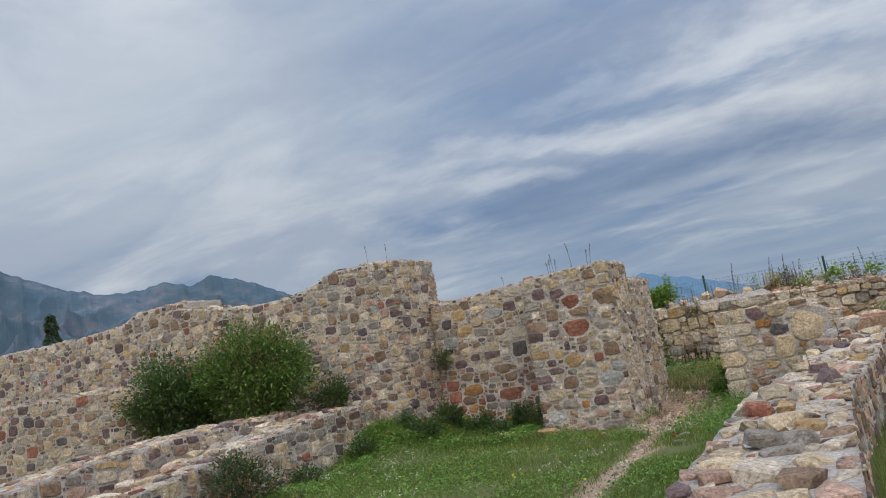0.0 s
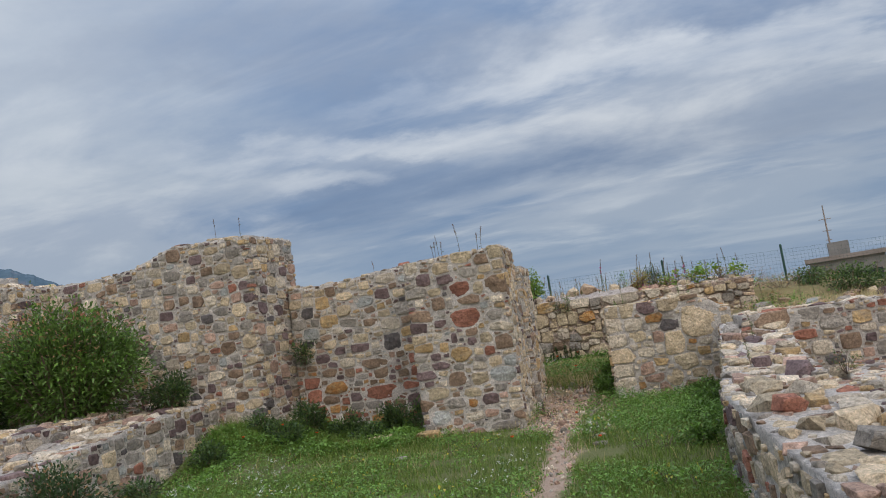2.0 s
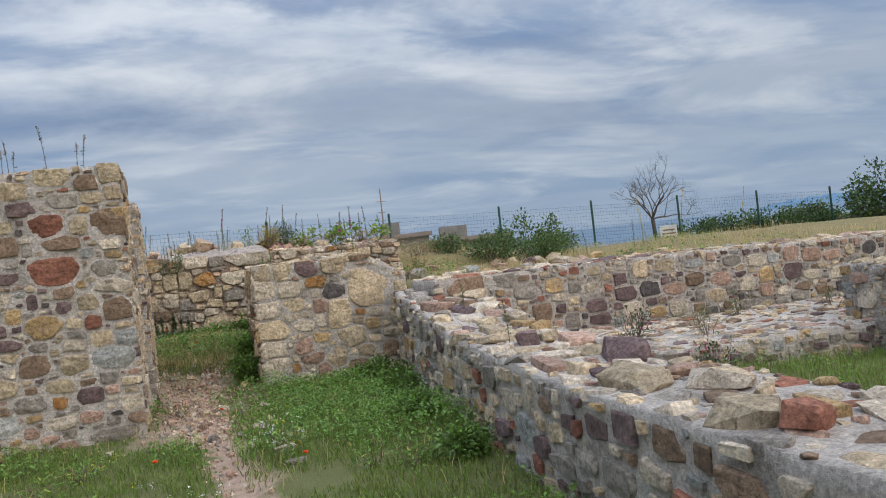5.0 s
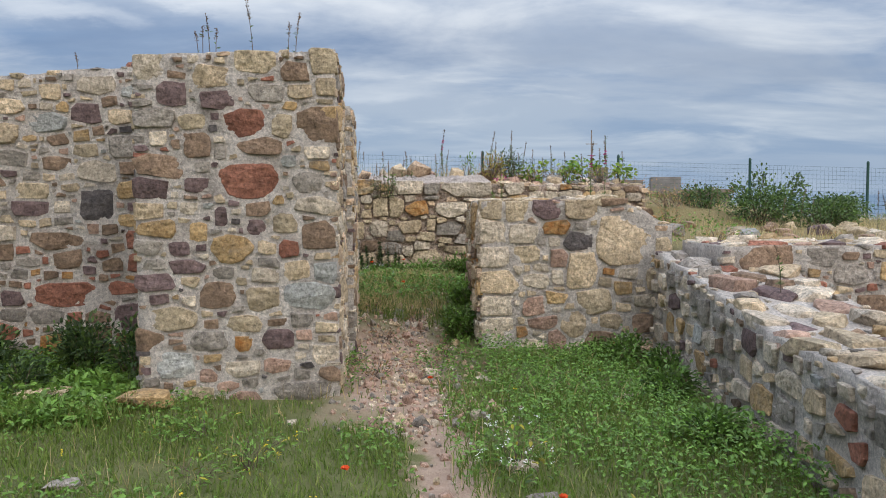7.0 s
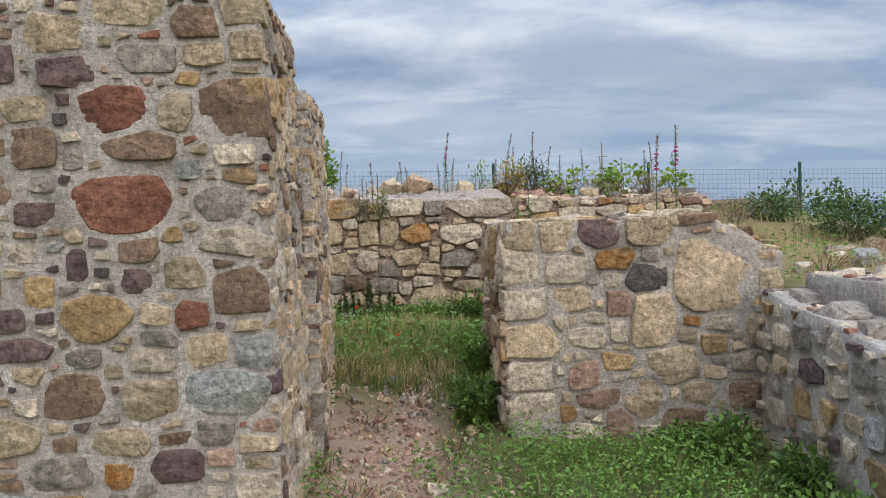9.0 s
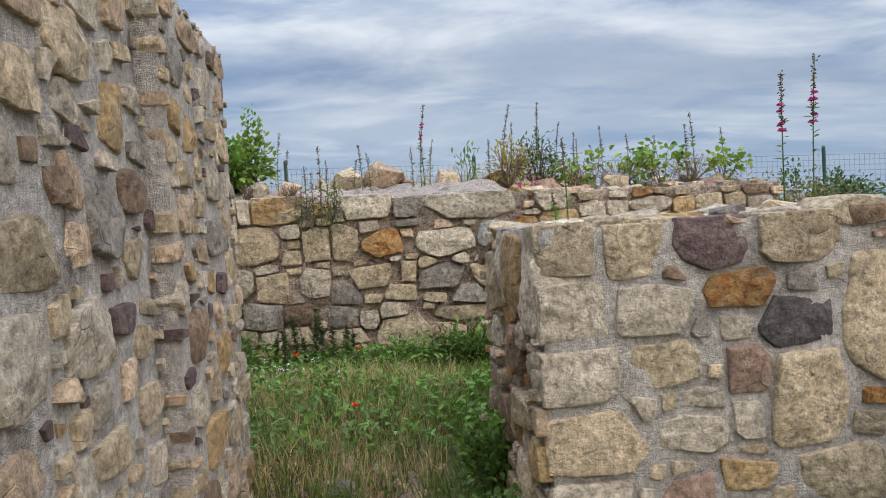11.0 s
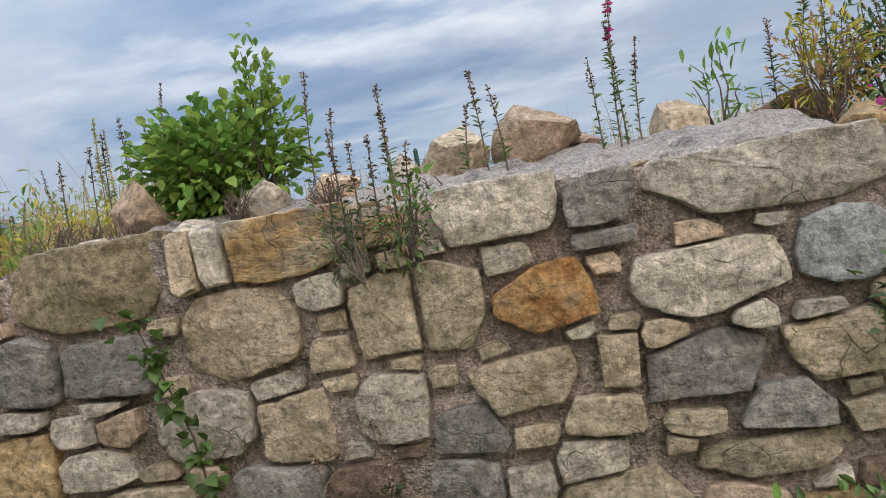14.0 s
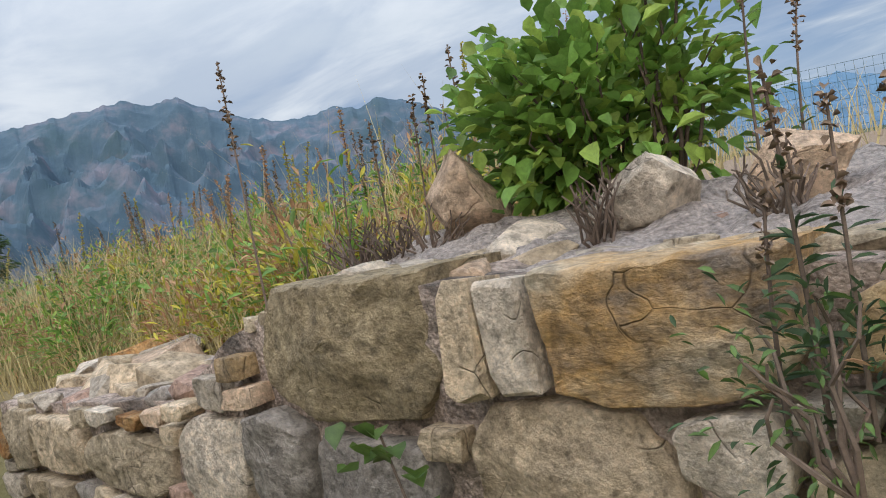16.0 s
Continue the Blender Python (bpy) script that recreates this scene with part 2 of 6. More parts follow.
STONES = {
    "grey": [(0.225, 0.205, 0.185), (0.34, 0.31, 0.28)],
    "pale": [(0.45, 0.39, 0.315), (0.60, 0.53, 0.44)],
    "cream": [(0.44, 0.35, 0.235), (0.58, 0.48, 0.355)],
    "ochre": [(0.36, 0.235, 0.11), (0.50, 0.37, 0.21)],
    "brown": [(0.18, 0.125, 0.09), (0.30, 0.215, 0.155)],
    "purple": [(0.11, 0.075, 0.078), (0.20, 0.145, 0.145)],
    "red": [(0.23, 0.095, 0.065), (0.33, 0.155, 0.11)],
    "dark": [(0.075, 0.068, 0.072), (0.14, 0.125, 0.125)],
    "blue": [(0.27, 0.28, 0.275), (0.39, 0.40, 0.395)],
    "green": [(0.36, 0.295, 0.205), (0.51, 0.43, 0.315)],
    "olive": [(0.27, 0.215, 0.13), (0.40, 0.33, 0.215)],
    "banded": [(0.27, 0.24, 0.21), (0.55, 0.44, 0.29)],
    "rust": [(0.30, 0.12, 0.03), (0.40, 0.26, 0.12)],
    "peach": [(0.47, 0.34, 0.24), (0.60, 0.47, 0.35)],
    "pink": [(0.34, 0.22, 0.17), (0.46, 0.33, 0.27)],
}
for key, cols in STONES.items():
    low = tuple(v * 0.5 for v in cols[0])
    material("stone_" + key, [tuple(v * k for v, k in zip(cols[0], (0.98, 0.93, 0.86))), tuple(v * k for v, k in zip(cols[1], (1.27, 1.2, 1.11)))], scale=14, bump=1.0, bump_scale=20, speckle=0.5, stain=(0.52, 0.27, 0.075) if key == "banded" else low if key not in ("rust", "ochre") else (0.15, 0.13, 0.12), stain_scale=3.5 if key == "banded" else 7, vary=0.22, stain_amount=0.85 if key == "banded" else 0.55, stretch=(0.9, 0.9, 2.2) if key == "banded" else None, cracks=True, pits=0.65)
material("stone_banded", [(0.27, 0.24, 0.215), (0.55, 0.33, 0.13), (0.60, 0.49, 0.34)], scale=3.2, bump=1.0, bump_scale=16, speckle=0.5, stain=(0.20, 0.185, 0.175), stain_scale=3, vary=0.1, stain_amount=0.8, stretch=(0.9, 0.9, 1.6), cracks=True, pits=0.6)
material("mortar", [(0.575, 0.50, 0.435), (0.745, 0.67, 0.595)], grain=240, pits=0.4, scale=5, bump=1.0, bump_scale=30, speckle=0.45, stain=(0.24, 0.20, 0.165), stain_scale=2.6, vary=0.05, stain_amount=0.6)
material("mortar_old", grain=120, pits=0.8, colours=[(0.40, 0.30, 0.235), (0.60, 0.475, 0.385)], scale=5, bump=1.0, bump_scale=24, speckle=0.6, stain=(0.085, 0.075, 0.065), stain_scale=3.5, vary=0.05, stain_amount=0.8)
material("mortar_cap", grain=110, pits=0.5, colours=[(0.47, 0.39, 0.335), (0.64, 0.55, 0.48)], scale=9, bump=1.0, bump_scale=50, speckle=0.6, stain=(0.17, 0.14, 0.12), stain_scale=6, vary=0.0, stain_amount=0.7)
material("grass", [(0.085, 0.145, 0.025), (0.15, 0.215, 0.042), (0.25, 0.26, 0.085)], scale=1.6, bump=0, vary=0.35, rough=0.6, spec=0.25, through_light=0.35)
material("dry_grass", [(0.40, 0.31, 0.13), (0.58, 0.47, 0.25)], scale=2, bump=0, vary=0.35, rough=0.7, through_light=0.35)
material("leaf", [(0.075, 0.13, 0.03), (0.13, 0.20, 0.045)], scale=3, bump=0, vary=0.4, rough=0.5, spec=0.4, through_light=0.35)
material("leaf_bright", [(0.11, 0.22, 0.035), (0.19, 0.31, 0.06)], scale=3, bump=0, vary=0.4, rough=0.5, spec=0.4, through_light=0.35)
material("leaf_dark", [(0.045, 0.08, 0.03), (0.075, 0.115, 0.045)], scale=3, bump=0, vary=0.4, rough=0.55, through_light=0.35)
material("leaf_lime", [(0.20, 0.30, 0.045), (0.31, 0.40, 0.08)], scale=3, bump=0, vary=0.3, rough=0.5, spec=0.4, through_light=0.35)
material("leaf_yellow", [(0.46, 0.38, 0.04), (0.34, 0.32, 0.06)], scale=3, bump=0, vary=0.3, rough=0.55, through_light=0.35)
material("leaf_rust", [(0.34, 0.16, 0.07), (0.48, 0.31, 0.17)], scale=3, bump=0, vary=0.3, rough=0.7, through_light=0.35)
material("twig", [(0.10, 0.075, 0.055), (0.17, 0.12, 0.09)], scale=8, bump=0.3, bump_scale=60, vary=0.25)
material("seed_head", [(0.17, 0.115, 0.075), (0.28, 0.20, 0.14)], scale=8, bump=0, vary=0.3)
material("petal_white", [(0.72, 0.72, 0.66), (0.80, 0.80, 0.76)], scale=8, bump=0, vary=0.08, through_light=0.35)
material("petal_red", [(0.62, 0.07, 0.02), (0.75, 0.12, 0.03)], scale=8, bump=0, vary=0.1, through_light=0.35)
material("petal_pink", [(0.50, 0.05, 0.22), (0.62, 0.11, 0.33)], scale=8, bump=0, vary=0.15, through_light=0.35)
material("petal_yellow", [(0.72, 0.52, 0.03), (0.80, 0.62, 0.07)], scale=8, bump=0, vary=0.1, through_light=0.35)
material("fence_paint", [(0.018, 0.05, 0.04), (0.03, 0.075, 0.06)], scale=8, bump=0.1, rough=0.5, vary=0.1)
material("concrete", [(0.15, 0.14, 0.125), (0.23, 0.215, 0.20)], scale=0.8, bump=0.2, stain=(0.2, 0.18, 0.16), vary=0.15)
material("roofing", [(0.20, 0.165, 0.14), (0.26, 0.215, 0.19)], scale=0.8, bump=0.2, vary=0.1)
material("window_dark", [(0.03, 0.035, 0.04), (0.05, 0.055, 0.06)], scale=0.8, bump=0, rough=0.15, vary=0.1)
material("sea", [(0.045, 0.10, 0.16), (0.06, 0.125, 0.19)], scale=0.004, bump=0.0, rough=0.35, vary=0.0, stretch=(0.3, 1, 1))
material("bark", [(0.07, 0.055, 0.045), (0.13, 0.105, 0.085)], scale=12, bump=0.5, bump_scale=40, vary=0.1)
material("sign_board", [(0.55, 0.54, 0.52), (0.66, 0.65, 0.62)], scale=4, bump=0, vary=0.02)


# ---------------------------------------------------------------- helpers for building
def link_mesh(name, verts, faces, mats, parent=None, mat_index=None, smooth=False, label=""):
    me = bpy.data.meshes.new(name)
    me.from_pydata([tuple(v) for v in verts], [], [tuple(f) for f in faces])
    for m in mats if isinstance(mats, (list, tuple)) else [mats]:
        me.materials.append(MATS[m])
    if mat_index is not None:
        me.polygons.foreach_set("material_index", list(mat_index))
    if smooth:
        me.polygons.foreach_set("use_smooth", [True] * len(me.polygons))
    me.update()
    ob = new(name, me)
    if parent:
        ob.parent = parent
    if label:
        tagged(ob, label)
    return ob


def quick_mesh(name, pts, tris, mats, parent=None, mat_index=None, label=""):
    """Many triangles from numpy arrays."""
    me = bpy.data.meshes.new(name)
    pts, tris = np.asarray(pts, np.float32), np.asarray(tris, np.int32)
    k = tris.shape[1]
    me.vertices.add(len(pts)); me.vertices.foreach_set("co", pts.ravel())
    me.loops.add(tris.size); me.loops.foreach_set("vertex_index", tris.ravel())
    me.polygons.add(len(tris))
    me.polygons.foreach_set("loop_start", np.arange(0, tris.size, k, dtype=np.int32))
    for m in mats if isinstance(mats, (list, tuple)) else [mats]:
        me.materials.append(MATS[m])
    if mat_index is not None:
        me.polygons.foreach_set("material_index", np.asarray(mat_index, np.int32))
    me.update(calc_edges=True); me.validate()
    ob = new(name, me)
    if parent:
        ob.parent = parent
    if label:
        tagged(ob, label)
    return ob


def part(name, bm, mat, parent, label=""):
    me = bpy.data.meshes.new(name)
    bm.to_mesh(me); bm.free()
    me.materials.append(MATS[mat])
    ob = new(name, me)
    ob.parent = parent
    if label:
        tagged(ob, label)
    return ob


def nz(x, y, z=0.0, s=1.0, seed=0.0):
    return noise.noise(Vector((x * s + seed * 13.7, y * s - seed * 7.1, z * s + seed * 3.3)))


def smooth_step(a, b, x):
    t = min(1.0, max(0.0, (x - a) / (b - a)))
    return t * t * (3 - 2 * t)


def shape_mesh_data(rng, kind):
    """A unit stone (one metre across each axis): the hull of points spread on a squared ball."""
    n, power = {"block": (17, 0.5), "round": (26, 0.85), "slab": (15, 0.36)}[kind]
    bm = bmesh.new()
    for _ in range(n):
        d = Vector((rng.gauss(0, 1), rng.gauss(0, 1), rng.gauss(0, 1))).normalized()
        p = Vector([math.copysign(abs(c) ** power, c) for c in d])
        p *= rng.uniform(0.8, 1.0) * 0.5 / max(0.75 if kind == "round" else 1.0, max(abs(c) for c in p))
        bm.verts.new(p)
    bmesh.ops.convex_hull(bm, input=bm.verts)
    loose = [v for v in bm.verts if not v.link_faces]
    bmesh.ops.delete(bm, geom=loose, context="VERTS")
    bm.verts.index_update()
    data = [v.co.copy() for v in bm.verts], [[v.index for v in f.verts] for f in bm.faces]
    bm.free()
    return data


def clip_poly(poly, nx_, ny_, t):
    """The part of a convex outline with n . p <= t."""
    out = []
    for k, (ax, ay) in enumerate(poly):
        bx, by = poly[(k + 1) % len(poly)]
        da, db = ax * nx_ + ay * ny_ - t, bx * nx_ + by * ny_ - t
        if da <= 0:
            out.append((ax, ay))
        if da * db < 0:
            f = da / (da - db)
            out.append((ax + (bx - ax) * f, ay + (by - ay) * f))
    return out


def outline(rng, w, h, rounded):
    """A rough convex outline of a stone of that size."""
    pts = []
    if rounded:
        n, turn = rng.randint(9, 11), rng.uniform(0, 6.28)
        for k in range(n):
            a = turn + 6.2832 * (k + rng.uniform(-0.25, 0.25)) / n
            c, q = math.cos(a), math.sin(a)
            r = 1 / ((abs(c) / (w / 2)) ** 2.5 + (abs(q) / (h / 2)) ** 2.5) ** 0.4 * rng.uniform(0.98, 1.12)
            pts.append((c * r, q * r))
        return pts
    for sx, sy in ((-1, -1), (1, -1), (1, 1), (-1, 1)):
        pts.append((sx * w * rng.uniform(0.42, 0.6), sy * h * rng.uniform(0.42, 0.6)))
    for _ in range(rng.choice((1, 2, 2, 3, 4))):
        a = rng.choice((0.785, 2.356, 3.927, 5.498)) + rng.uniform(-0.45, 0.45)
        c, q = math.cos(a), math.sin(a)
        pts = clip_poly(pts, c, q, (abs(c) * w + abs(q) * h) / 2 * rng.uniform(0.7, 0.95))
    return pts


def fitted_outlines(rng, stones, width, top, joint):
    """Outlines of packed stones, cut so that neighbours keep a joint between them."""
    cells = collections.defaultdict(list)
    for k, st in enumerate(stones):
        for a in range(int((st[0] - st[2]) / 0.3), int((st[0] + st[2]) / 0.3) + 1):
            for b in range(int((st[1] - st[3]) / 0.3), int((st[1] + st[3]) / 0.3) + 1):
                cells[a, b].append(k)
    out = []
    for k, (u, v, w, h, key) in enumerate(stones):
        grow = 1.0 if not key else 1.02
        poly = outline(rng, w * grow, h * grow, bool(key) and ":round" in key)
        near = {q for a in range(int((u - w) / 0.3), int((u + w) / 0.3) + 1) for b in range(int((v - h) / 0.3), int((v + h) / 0.3) + 1) for q in cells[a, b]} - {k}
        for q in near:
            u2, v2, w2, h2 = stones[q][:4]
            dx, dy = u2 - u, v2 - v
            d = math.hypot(dx, dy)
            if d < 1e-4 or d > (w + h + w2 + h2) * 0.6:
                continue
            # stones beside each other part along upright joints, those above along flat ones
            ox, oy = abs(dx) / (w + w2), abs(dy) / (h + h2)
            ax, ay = dx * (0.35 if ox < oy * 0.7 else 1), dy * (0.35 if oy < ox * 0.7 else 1)
            l = math.hypot(ax, ay)
            ax, ay = ax / l, ay / l
            s1, s2 = abs(ax) * w + abs(ay) * h, abs(ax) * w2 + abs(ay) * h2
            poly = clip_poly(poly, ax, ay, (dx * ax + dy * ay) * s1 / (s1 + s2) - joint * rng.uniform(0.4, 1.0))
            if len(poly) < 3:
                break
        if len(poly) >= 3:
            poly = clip_poly(clip_poly(poly, 1, 0, width + 0.012 - u), -1, 0, u + 0.012)
        if len(poly) >= 3 and top:
            poly = clip_poly(poly, 0, 1, top(u) + 0.03 - v)
        area = 0.5 * sum(poly[i][0] * poly[(i + 1) % len(poly)][1] - poly[(i + 1) % len(poly)][0] * poly[i][1] for i in range(len(poly))) if len(poly) >= 3 else 0
        out.append(poly if area > 0.25 * w * h else None)
    return out


def cut_stone(rng, poly, depth):
    """A stone with a split face, chamfered along its outline: z points out of the wall."""
    n = len(poly)
    cx, cy = sum(p[0] for p in poly) / n, sum(p[1] for p in poly) / n
    size = math.sqrt(max(p[0] ** 2 + p[1] ** 2 for p in poly))
    tx, ty = rng.uniform(-0.1, 0.1), rng.uniform(-0.1, 0.1)
    inset = rng.uniform(0.84, 0.94)
    back = [(x * 0.9, y * 0.9, -depth) for x, y in poly]
    edge = [(x, y, -size * rng.uniform(0.05, 0.14)) for x, y in poly]
    front = [(cx + (x - cx) * inset * rng.uniform(0.93, 1.05), cy + (y - cy) * inset * rng.uniform(0.93, 1.05), x * tx + y * ty + size * rng.uniform(-0.035, 0.025)) for x, y in poly]
    verts = back + edge + front + [(cx + rng.uniform(-0.3, 0.3) * size, cy + rng.uniform(-0.3, 0.3) * size, size * rng.uniform(0.0, 0.05))]
    faces = [tuple(range(n))[::-1]]
    for k in range(n):
        m = (k + 1) % n
        faces += [(k, m, n + m, n + k), (n + k, n + m, 2 * n + m, 2 * n + k), (2 * n + k, 2 * n + m, 3 * n)]
    return verts, faces


def fine_cut_stone(rng, poly, depth, around=56, bed=0.5):
    """The same for close views: chipped edges, split planes and bedding steps on the face."""
    n = len(poly)
    seed = rng.uniform(0, 90)
    cx, cy = sum(p[0] for p in poly) / n, sum(p[1] for p in poly) / n
    seg = [math.hypot(poly[(k + 1) % n][0] - poly[k][0], poly[(k + 1) % n][1] - poly[k][1]) for k in range(n)]
    total, rim = sum(seg), []
    for k in range(n):
        m = max(2, round(around * seg[k] / total))
        for q in range(m):
            f = q / m
            rim.append((poly[k][0] + (poly[(k + 1) % n][0] - poly[k][0]) * f - cx, poly[k][1] + (poly[(k + 1) % n][1] - poly[k][1]) * f - cy))
    size = math.sqrt(max(p[0] ** 2 + p[1] ** 2 for p in rim))
    # corners a little worn, edges chipped
    m = len(rim)
    worn = []
    for k in range(m):
        a, b, c = rim[k - 1], rim[k], rim[(k + 1) % m]
        wob = 1 + 0.035 * nz(b[0], b[1], seed, 2.2 / size) + 0.04 * nz(b[0], b[1], seed, 8 / size)
        worn.append(((a[0] + 6 * b[0] + c[0]) / 8 * wob, (a[1] + 6 * b[1] + c[1]) / 8 * wob))
    planes = [(rng.uniform(-0.2, 0.2), rng.uniform(-0.2, 0.2), size * rng.uniform(0.03, 0.10)) for _ in range(5)]
    steps = rng.uniform(9, 16) / size
    slope = rng.uniform(-0.25, 0.25)

    def face_z(x, y):
        z = min([0.05 * size] + [a * x + b * y + c for a, b, c in planes])
        q = (y + slope * x) * steps / 6 + 0.6 * nz(x, y, seed, 1.2 / size)
        z += bed * 0.035 * size * (abs((q % 1.0) - 0.5) * 2) ** 0.5
        return z + size * (0.05 * nz(x, y, seed, 2.4 / size) + 0.028 * nz(x, y, seed + 4, 6 / size) + 0.014 * nz(x, y, seed + 7, 17 / size))

    rings = [(0.92, -depth), (1.0, -0.3 * size)] + [(r, None) for r in (1.0, 0.985, 0.955, 0.90, 0.80, 0.67, 0.52, 0.36, 0.18)]
    drop = {1.0: 0.09, 0.985: 0.025, 0.955: 0.005}
    verts, faces = [], []
    for r, flat in rings:
        for x, y in worn:
            z = flat if flat is not None else face_z(x * r, y * r) - size * drop.get(r, 0.0) * (1 + 0.8 * nz(x, y, seed + 2, 5 / size))
            verts.append((cx + x * r, cy + y * r, max(z, -depth * 0.8) if flat is None else z))
    verts.append((cx, cy, face_z(0, 0)))
    faces.append(tuple(range(m))[::-1])
    for j in range(len(rings) - 1):
        for k in range(m):
            q = (k + 1) % m
            faces.append((j * m + k, j * m + q, (j + 1) * m + q, (j + 1) * m + k))
    last = (len(rings) - 1) * m
    faces += [(last + k, last + (k + 1) % m, len(verts) - 1) for k in range(m)]
    return verts, faces


shape_rng = random.Random(5)
SHAPES = {k: [shape_mesh_data(shape_rng, k) for _ in range(14)] for k in ("block", "round", "slab")}
STONE_MESHES = {}


def stone_mesh(kind, i, key):
    if (kind, i, key) not in STONE_MESHES:
        me = bpy.data.meshes.new("stone")
        me.from_pydata(SHAPES[kind][i][0], [], SHAPES[kind][i][1])
        me.materials.append(MATS["stone_" + key])
        STONE_MESHES[kind, i, key] = me
    return STONE_MESHES[kind, i, key]


MIX_FIELD = (("grey", 19), ("purple", 14), ("brown", 15), ("pale", 16), ("cream", 13), ("ochre", 7), ("red", 4), ("dark", 4), ("green", 9), ("blue", 3), ("pink", 9))
MIX_TOP = (("grey", 16), ("purple", 8), ("brown", 10), ("pale", 24), ("cream", 18), ("ochre", 5), ("red", 3), ("green", 9), ("pink", 16))
MIX_SAND = (("cream", 20), ("pale", 28), ("green", 20), ("grey", 9), ("peach", 8), ("ochre", 5), ("rust", 3), ("brown", 5), ("pink", 3))
MIX_RED = (("red", 42), ("brown", 26), ("purple", 10), ("grey", 8), ("rust", 16))
MIX_JAMB = (("pale", 34), ("cream", 26), ("peach", 14), ("ochre", 6), ("purple", 6), ("grey", 8), ("brown", 4))
MIX_PALE = (("pale", 30), ("cream", 18), ("grey", 18), ("purple", 8), ("brown", 8), ("ochre", 6), ("blue", 6), ("red", 3))


def pick(rng, mix):
    r = rng.uniform(0, sum(w for _, w in mix))
    for key, w in mix:
        r -= w
        if r <= 0:
            return key
    return mix[0][0]


MASKS = {}


def pack(rng, width, tall, sizes, top=None, fixed=(), gap=0.012, tries=900, cell=0.0125, courses=None):
    """Stones (u, v, w, h) that fill a face of that width without touching: the fixed ones, then the large and the small."""
    nu, nv = int(width / cell) + 1, int(tall / cell) + 1
    full = np.zeros((nv, nu), bool)
    if top:
        for i in range(nu):
            full[max(0, int(top(i * cell) / cell)):, i] = True
    out = []

    def mask(w, h):
        a, b = max(1, int((w + gap) / cell / 2)), max(1, int((h + gap) / cell / 2))
        if (a, b) not in MASKS:
            yy, xx = np.mgrid[-b:b + 1, -a:a + 1]
            MASKS[a, b] = (np.abs(xx) / (a + 0.5)) ** 3.2 + (np.abs(yy) / (b + 0.5)) ** 3.2 <= 1
        return a, b, MASKS[a, b]

    def put(u, v, w, h, force, extra):
        if not force and (u - w / 2 < -0.012 or u + w / 2 > width + 0.012 or (not top and (v - h / 2 < -0.01 or v + h / 2 > tall + 0.01))):
            return
        a, b, m = mask(w, h)
        i, j = int(u / cell), int(v / cell)
        i0, i1, j0, j1 = max(0, i - a), min(nu, i + a + 1), max(0, j - b), min(nv, j + b + 1)
        if i1 <= i0 or j1 <= j0:
            return
        mm = m[j0 - j + b:j1 - j + b, i0 - i + a:i1 - i + a]
        if not force and (full[j0:j1, i0:i1] & mm).any():
            return
        full[j0:j1, i0:i1] |= mm
        out.append((u, v, w, h, *extra))

    for u, v, w, h, key in fixed:
        put(u, v, w, h, True, (key,))
    if courses:
        v = 0.05
        while v < tall:
            row = rng.uniform(*courses)
            u = rng.uniform(-0.2, 0.1)
            while u < width:
                w = row * rng.uniform(1.0, 2.6)
                put(u + w / 2, v + row / 2 + rng.uniform(-0.02, 0.02), w, row * rng.uniform(0.8, 1.0), False, (None,))
                u += w + 0.01
            v += row + 0.008
    for w0, h0, share in sizes:
        for _ in range(int(tries * share * width * tall)):
            w, h = w0 * rng.uniform(0.75, 1.3), h0 * rng.uniform(0.75, 1.3)
            u, v = rng.uniform(0, width), rng.uniform(0.0, tall)
            put(u, v, w, h, False, (None,))
    return out


SIZES_FIELD = ((0.26, 0.16, 0.035), (0.18, 0.12, 0.16), (0.13, 0.085, 0.5), (0.09, 0.055, 0.9), (0.055, 0.032, 0.7))
SIZES_SAND = ((0.50, 0.24, 0.10), (0.36, 0.20, 0.35), (0.25, 0.14, 0.6), (0.16, 0.09, 0.7), (0.11, 0.05, 0.9))
SIZES_TOP = ((0.24, 0.17, 0.05), (0.16, 0.12, 0.25), (0.11, 0.085, 0.6), (0.07, 0.05, 0.7))


